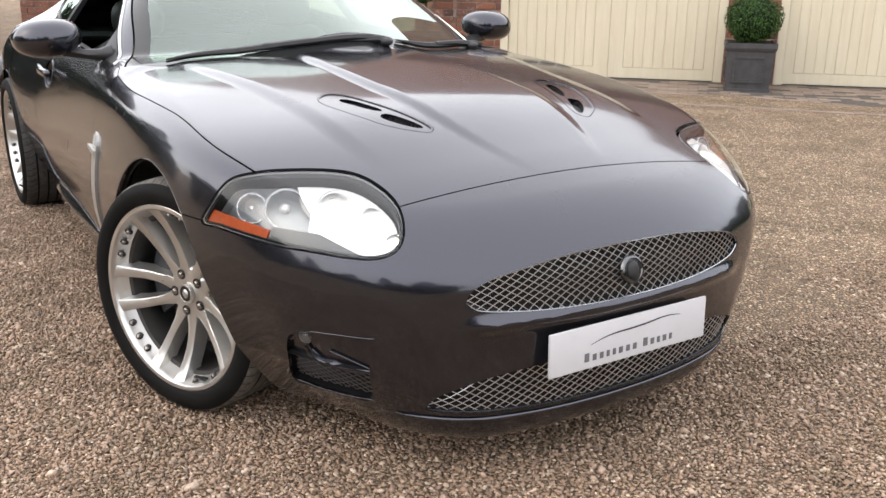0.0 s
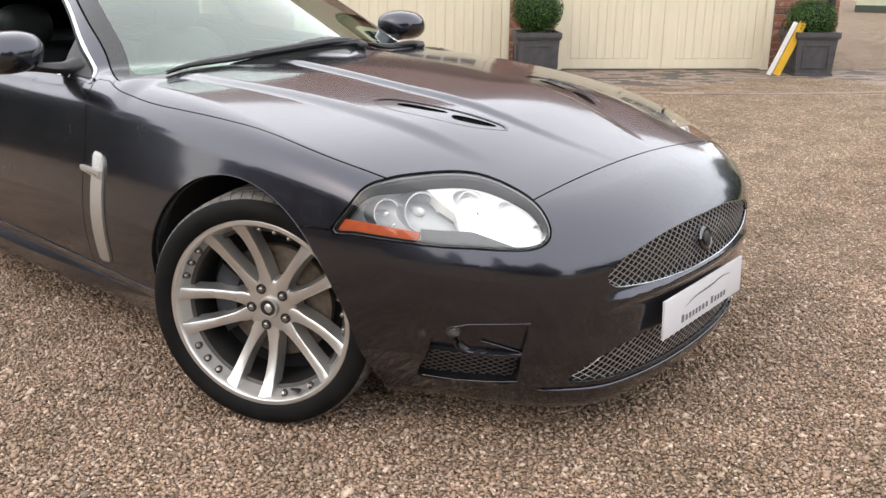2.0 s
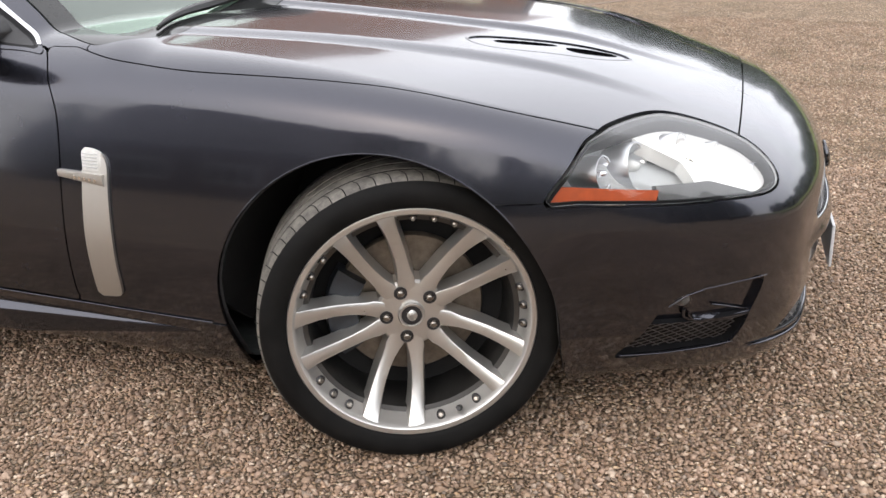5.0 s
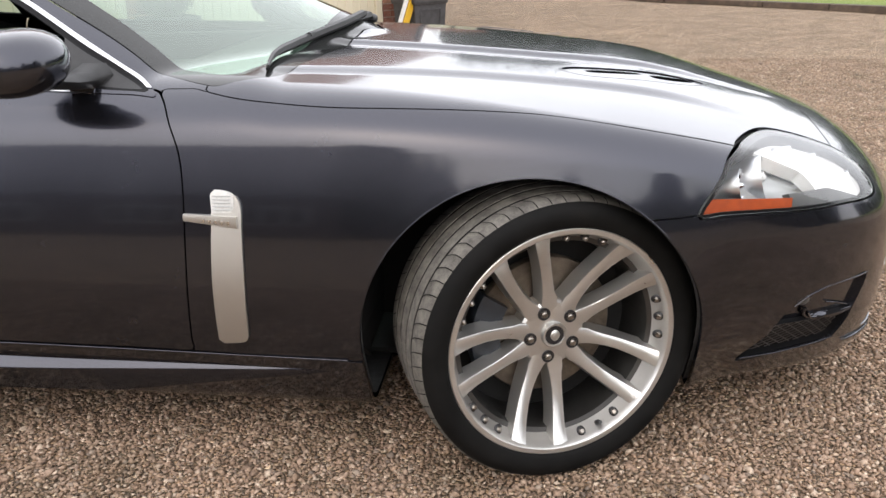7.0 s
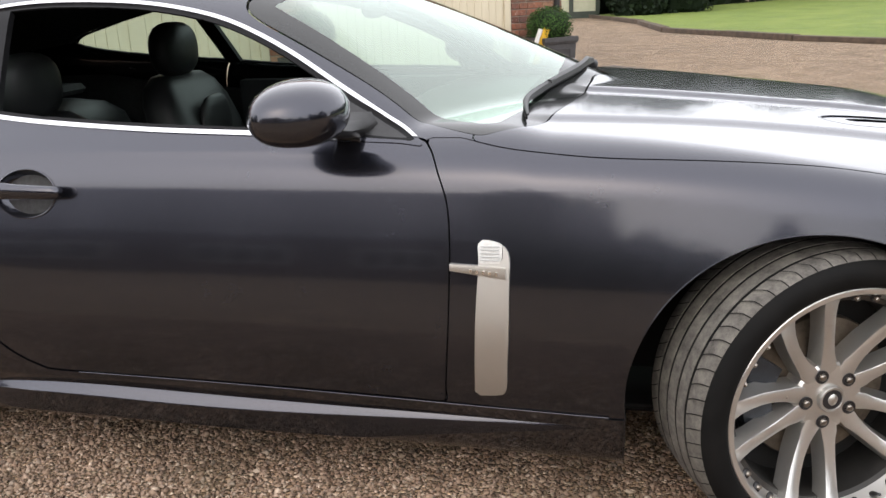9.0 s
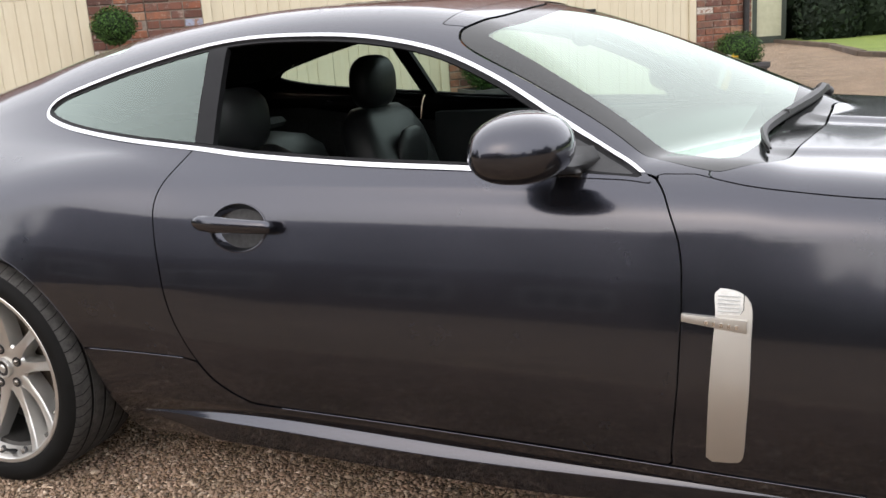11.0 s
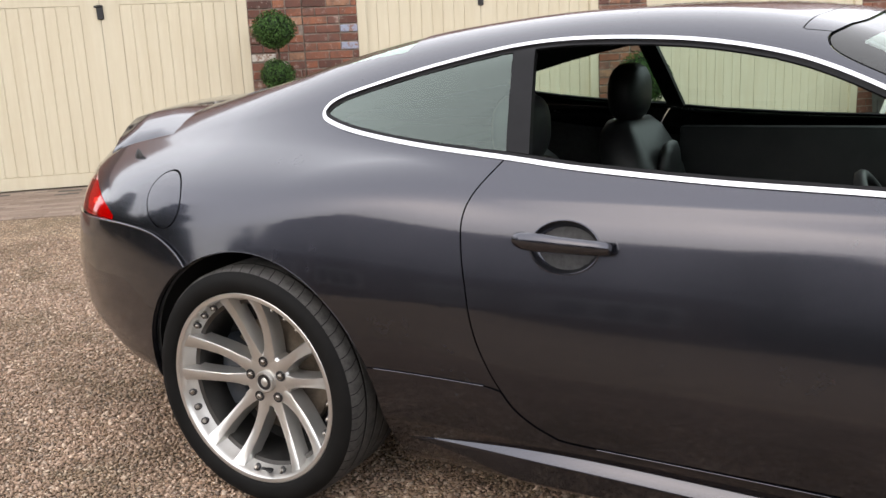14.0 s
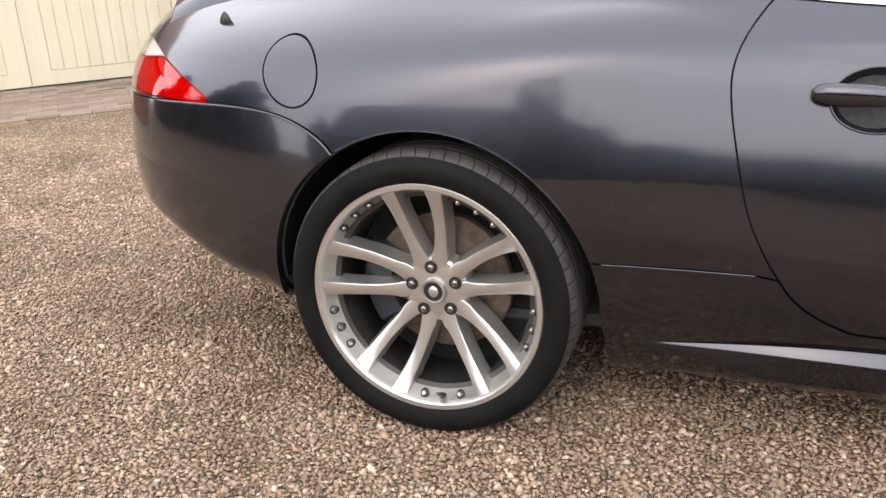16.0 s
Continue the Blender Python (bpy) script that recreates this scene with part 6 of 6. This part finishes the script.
# ---- planters with clipped box ----
def leafy_ball(name, radius, centre, parent, leaves, seed, squash=0.92):
    rng = np.random.default_rng(seed)
    bm = bmesh.new()
    for i in range(leaves):
        d = rng.normal(size=3)
        d /= np.linalg.norm(d)
        lump = 1 + 0.05 * math.sin(5 * d[0] + seed) + 0.05 * math.sin(6 * d[1] + 2 * d[2])
        r = radius * lump * rng.uniform(0.80, 1.03)
        p = Vector(centre) + Vector((d[0] * r, d[1] * r, d[2] * r * squash))
        n = Vector(d + rng.normal(size=3) * 0.55).normalized()
        u = n.orthogonal().normalized()
        u.rotate(Matrix.Rotation(rng.uniform(0, 6.3), 3, n))
        v = n.cross(u)
        a, b = rng.uniform(0.008, 0.014), rng.uniform(0.006, 0.009)
        c = [bm.verts.new(q) for q in (p - u * a, p - v * b + n * 0.002, p + u * a, p + v * b + n * 0.002)]
        bm.faces.new(c)
    crown = part(name, bm, BOX_LEAF, parent, "clipped dark green leaves")
    # a solid core in a darker green paints the shade between the leaves
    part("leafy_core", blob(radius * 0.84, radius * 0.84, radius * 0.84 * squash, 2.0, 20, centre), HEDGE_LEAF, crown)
    return crown


def planter(s, away, seed, label):
    base = thing("planter", label, "planter", "planters between the doors", WALL @ Matrix.Translation((s, -away, BASE + 0.004)))
    rings = []
    for z, w in ((0.0, 0.215), (0.03, 0.215), (0.032, 0.205), (0.40, 0.225), (0.402, 0.236), (0.43, 0.246), (0.475, 0.246), (0.478, 0.225), (0.44, 0.222)):
        rings.append([Vector((x * w, y * w, z)) for x, y in ((-1, -1), (1, -1), (1, 1), (-1, 1))])
    pot = part("pot", loft(rings, False), LEAD, base, "square dark lead-grey pot")
    for k in range(4):
        turn = Matrix.Rotation(k * math.pi / 2, 4, "Z")
        bm = bmesh.new()
        for lo, hi in (((-0.15, -0.225, 0.09), (0.15, -0.214, 0.105)), ((-0.15, -0.23, 0.33), (0.15, -0.219, 0.345)), ((-0.15, -0.228, 0.105), (-0.135, -0.216, 0.33)), ((0.135, -0.228, 0.105), (0.15, -0.216, 0.33))):
            add_box(bm, lo, hi, turn)
        part("raised_panel", bm, LEAD, pot)
    part("soil", brick_shape((-0.22, -0.22, 0.40), (0.22, 0.22, 0.44)), SOIL, base)
    part("stem", tube([(0, 0, 0.42), (0.01, 0, 0.55)], 0.02, 8), BARK, base, "", 50)
    return base


middle = planter(-2.735, 0.50, 3, "square lead-grey planter with a round clipped box bush")
leafy_ball("bush", 0.275, (0, 0, 0.70), middle, 5200, 3)
right = planter(0.36, 0.40, 5, "square lead-grey planter with a low clipped box bush")
leafy_ball("bush", 0.262, (0, 0, 0.60), right, 4600, 5, 0.86)
left = planter(-6.18, 0.36, 8, "square lead-grey planter with a two-tier topiary")
part("trunk", tube([(0, 0, 0.43), (0.01, 0.01, 0.9), (-0.01, 0.0, 1.3)], [0.016, 0.013, 0.01], 8), BARK, left, "thin bare stem", 50)
leafy_ball("upper_ball", 0.19, (-0.03, 0, 1.31), left, 3400, 8, 0.85)
leafy_ball("lower_ball", 0.15, (-0.03, 0, 0.92), left, 2000, 9)

# two boards that lean by the right planter
for name, s, mat, label in (("yellow_board", 0.075, YELLOW, "yellow painted board leaning by the planter"), ("white_board", -0.005, WHITE_PAINT, "thin white board leaning by the planter")):
    m = WALL @ Matrix.Translation((s - 0.13, -0.57, BASE + 0.005)) @ Matrix.Rotation(radians(23), 4, "Y")
    bm = brick_shape((-0.042 if mat is YELLOW else -0.02, -0.02, 0.012), (0.042 if mat is YELLOW else 0.02, 0.02, 0.63), 0.004)
    ob = part(name, bm, mat, None, "", 0, m)
    tagged(ob, label, "board")

# ---- lawn, timber edging, hedge and summer house ----
EDGE = [(-1.9, 24.5), (-0.46, 19.97), (0.04, 16.5), (2.04, 13.1), (3.32, 11.7), (4.05, 10.9), (5.4, 9.3), (8.0, 6.4), (14.0, 1.0), (22.0, -4.0)]
bm = bmesh.new()
lo = [bm.verts.new((x, y, 0.16)) for x, y in EDGE]
hi = [bm.verts.new((x + 30, y + 34, 0.30)) for x, y in EDGE]
for i in range(len(EDGE) - 1):
    bm.faces.new((lo[i], lo[i + 1], hi[i + 1], hi[i]))
lawn = part("lawn", bm, GRASS, None, "", 40)
tagged(lawn, "mown green lawn behind timber edging", "lawn", kind="structure")
for (x0, y0), (x1, y1) in zip(EDGE, EDGE[1:]):
    d = Vector((x1 - x0, y1 - y0, 0))
    n_pieces = max(1, round(d.length / 2.2))
    for k in range(n_pieces):
        a = Vector((x0, y0, 0)) + d * (k / n_pieces)
        m = Matrix.Translation((a.x, a.y, 0.03)) @ Matrix.Rotation(math.atan2(d.y, d.x), 4, "Z")
        ob = part("edging_sleeper", brick_shape((0.01, -0.09, 0), (d.length / n_pieces - 0.01, 0.09, 0.15 + 0.012 * (k % 2)), 0.012, 2), TIMBER, None, "", 40, m)
        tagged(ob, "weathered timber sleeper edging the lawn", "edging", "lawn edging")


def leaf_bank(name, places, leaves, size, label, category, seed):
    """A dense bank of foliage: many small leaves round a dark core."""
    rng = np.random.default_rng(seed)
    base = thing(name, label, category)
    core, bm = bmesh.new(), bmesh.new()
    for x, y, z, rx, ry, rz in places:
        b = blob(rx * 0.86, ry * 0.86, rz * 0.86, 2.3, 14, (x, y, z))
        me = bpy.data.meshes.new("tmp")
        b.to_mesh(me)
        b.free()
        core.from_mesh(me)
        bpy.data.meshes.remove(me)
        for i in range(leaves):
            d = rng.normal(size=3)
            d /= np.linalg.norm(d)
            k = rng.uniform(0.84, 1.08)
            p = Vector((x + d[0] * rx * k, y + d[1] * ry * k, max(z + d[2] * rz * k, 0.1)))
            n = Vector(d + rng.normal(size=3) * 0.7).normalized()
            u = n.orthogonal().normalized()
            u.rotate(Matrix.Rotation(rng.uniform(0, 6.3), 3, n))
            v = n.cross(u)
            a = size * rng.uniform(0.6, 1.3)
            bm.faces.new([bm.verts.new(q) for q in (p - u * a, p - v * a * 0.6, p + u * a, p + v * a * 0.6)])
    part("foliage", bm, HEDGE_LEAF, base)
    part("inner_growth", core, HEDGE_LEAF, base)
    return base


leaf_bank("hedge", [(-1.0 + 1.75 * i + 0.3 * math.sin(i * 2.1), 27.0 + 2.3 * i + 0.8 * math.sin(i * 1.3), 3.4, 2.3, 2.3, 4.3 + 0.9 * math.sin(i * 1.7)) for i in range(11)], 1900, 0.11, "tall dark evergreen hedge behind the lawn", "hedge", 21)
leaf_bank("far_hedge", [(0.8 + 34 * math.cos(radians(12 + 5.2 * i)), 34 * math.sin(radians(12 + 5.2 * i)), 2.6, 2.6, 2.6, 3.0 + 0.8 * math.sin(i * 2.2)) for i in range(12)], 500, 0.2, "tall dark hedge at the end of the lawn", "hedge", 23)
leaf_bank("shrub", [(-0.55, 23.6, 0.8, 0.85, 0.7, 1.0), (0.5, 24.6, 1.0, 1.2, 1.0, 1.3)], 1700, 0.08, "dark evergreen shrub by the lawn edge", "shrub", 22)

shed = thing("summer_house", "pale cream boarded summer house with dark green trim", "shed", "", Matrix.Translation((-2.80, 24.2, 0.02)) @ Matrix.Rotation(radians(12), 4, "Z"))
part("shed_wall", brick_shape((-2.6, 0, 0.25), (1.15, 2.2, 2.3)), SHED_CREAM, shed, "pale cream boards")
part("plinth", brick_shape((-2.62, -0.02, 0.0), (1.17, 2.22, 0.26)), SHED_TRIM, shed, "dark green plinth")
for x in (-0.6, 0.35, 1.12):
    part("trim_post", brick_shape((x - 0.06, -0.04, 0.24), (x + 0.06, 0.02, 2.32)), SHED_TRIM, shed, "dark green post")
part("shed_roof", loft([[Vector((x, -0.3, 2.3)), Vector((x, 2.5, 2.3)), Vector((x, 1.1, 3.2))] for x in (-2.9, 1.5)]), TILE, shed, "brown roof")

# ---- across the yard, seen in the paintwork: a low house, a hedge and trees ----
house = thing("house", "low brick house with a dark tiled roof across the yard", "house", "", Matrix.Translation((-8.2, -13.6, 0)) @ Matrix.Rotation(radians(-3), 4, "Z"))
part("house_wall", brick_shape((-4.0, -5, 0), (4.0, 0, 2.7)), RENDER_WALL, house, "dark brick wall")
part("house_roof", loft([[Vector((x, 0.4, 2.6)), Vector((x, -5.4, 2.6)), Vector((x, -2.5, 4.85))] for x in (-4.3, 4.3)]), SLATE, house, "dark tiled roof")
for x in (-2.6, 0.0, 2.6):
    frame_ob = part("window_frame", brick_shape((x - 0.75, -0.02, 0.95), (x + 0.75, 0.03, 2.05)), WHITE_PAINT, house, "white window frame")
    for s in (-0.48, 0.0, 0.48):
        part("window_pane", brick_shape((x + s - 0.20, 0.03, 1.02), (x + s + 0.20, 0.04, 1.98)), TRIM_BLACK, frame_ob, "dark window pane")
leaf_bank("boundary_hedge", [(-1.6 + 1.5 * i, -14.3 - 0.18 * i, 0.9, 1.7, 1.2, 1.75 + 0.3 * math.sin(i * 2.3)) for i in range(16)] + [(-3.5, -14.6, 2.4, 1.3, 1.0, 2.75), (-2.3, -14.7, 1.9, 1.2, 1.0, 2.3), (-1.0, -14.8, 1.6, 1.3, 1.0, 1.8), (-13.3, -14.0, 1.6, 1.6, 1.2, 2.0)] + [(13.5 + 0.5 * math.sin(i * 1.3), -11.0 + 2.1 * i, 1.8, 1.5, 1.7, 2.6 + 0.7 * math.sin(i * 2.7)) for i in range(5)] + [(-17.6 - 1.2 * i, -11.0 + 2.0 * i, 1.2, 1.9, 1.6, 2.1 + 0.5 * math.sin(i * 1.9)) for i in range(6)], 500, 0.16,
          "dark hedge along the far side of the yard", "hedge", 31)


def tree(x, y, height, spread, seed):
    base = thing("tree", "broad leafy tree beyond the yard hedge", "tree", "trees beyond the yard", Matrix.Translation((x, y, 0)))
    rng = np.random.default_rng(seed)
    part("trunk", tube([(0, 0, 0), (0.05, 0.03, height * 0.3), (0.0, 0.1, height * 0.6)], [0.28, 0.2, 0.1], 10), BARK, base, "", 50)
    bm, limbs = bmesh.new(), bmesh.new()
    for i in range(24):
        a, h = rng.uniform(0, 6.3), 0.14 + 0.80 * i / 23
        r = spread * rng.uniform(0.2, 0.8) * (1.12 - h)
        tip = Vector((math.cos(a) * r, math.sin(a) * r, height * h))
        add_tube(limbs, [(0, 0, height * h * 0.55), tip * 0.6 + Vector((0, 0, height * h * 0.3)), tip], [0.09, 0.05, 0.02], 6)
        for j in range(190):
            d = rng.normal(size=3)
            p = tip + Vector(d / np.linalg.norm(d) * rng.uniform(0.3, 1.0) ** 0.5 * spread * (0.50 - 0.26 * h))
            n = Vector(rng.normal(size=3)).normalized()
            u = n.orthogonal().normalized()
            v = n.cross(u)
            s = rng.uniform(0.1, 0.2)
            bm.faces.new([bm.verts.new(q) for q in (p - u * s, p - v * s * 0.7, p + u * s, p + v * s * 0.7)])
    part("limb", limbs, BARK, base, "", 50)
    part("crown", bm, HEDGE_LEAF, base, "dark green leaves")


for k, (x, y, h, s) in enumerate(((-19.0, -11.0, 6.5, 2.6), (3.5, -18.5, 4.0, 2.4), (9.5, -17.0, 4.4, 2.6), (15.0, -13.0, 7.0, 3.0), (14.0, -4.0, 6.0, 2.4), (-15.0, -7.0, 6.5, 2.6), (-16.5, -2.5, 5.5, 2.2))):
    tree(x, y, h, s, 40 + k)
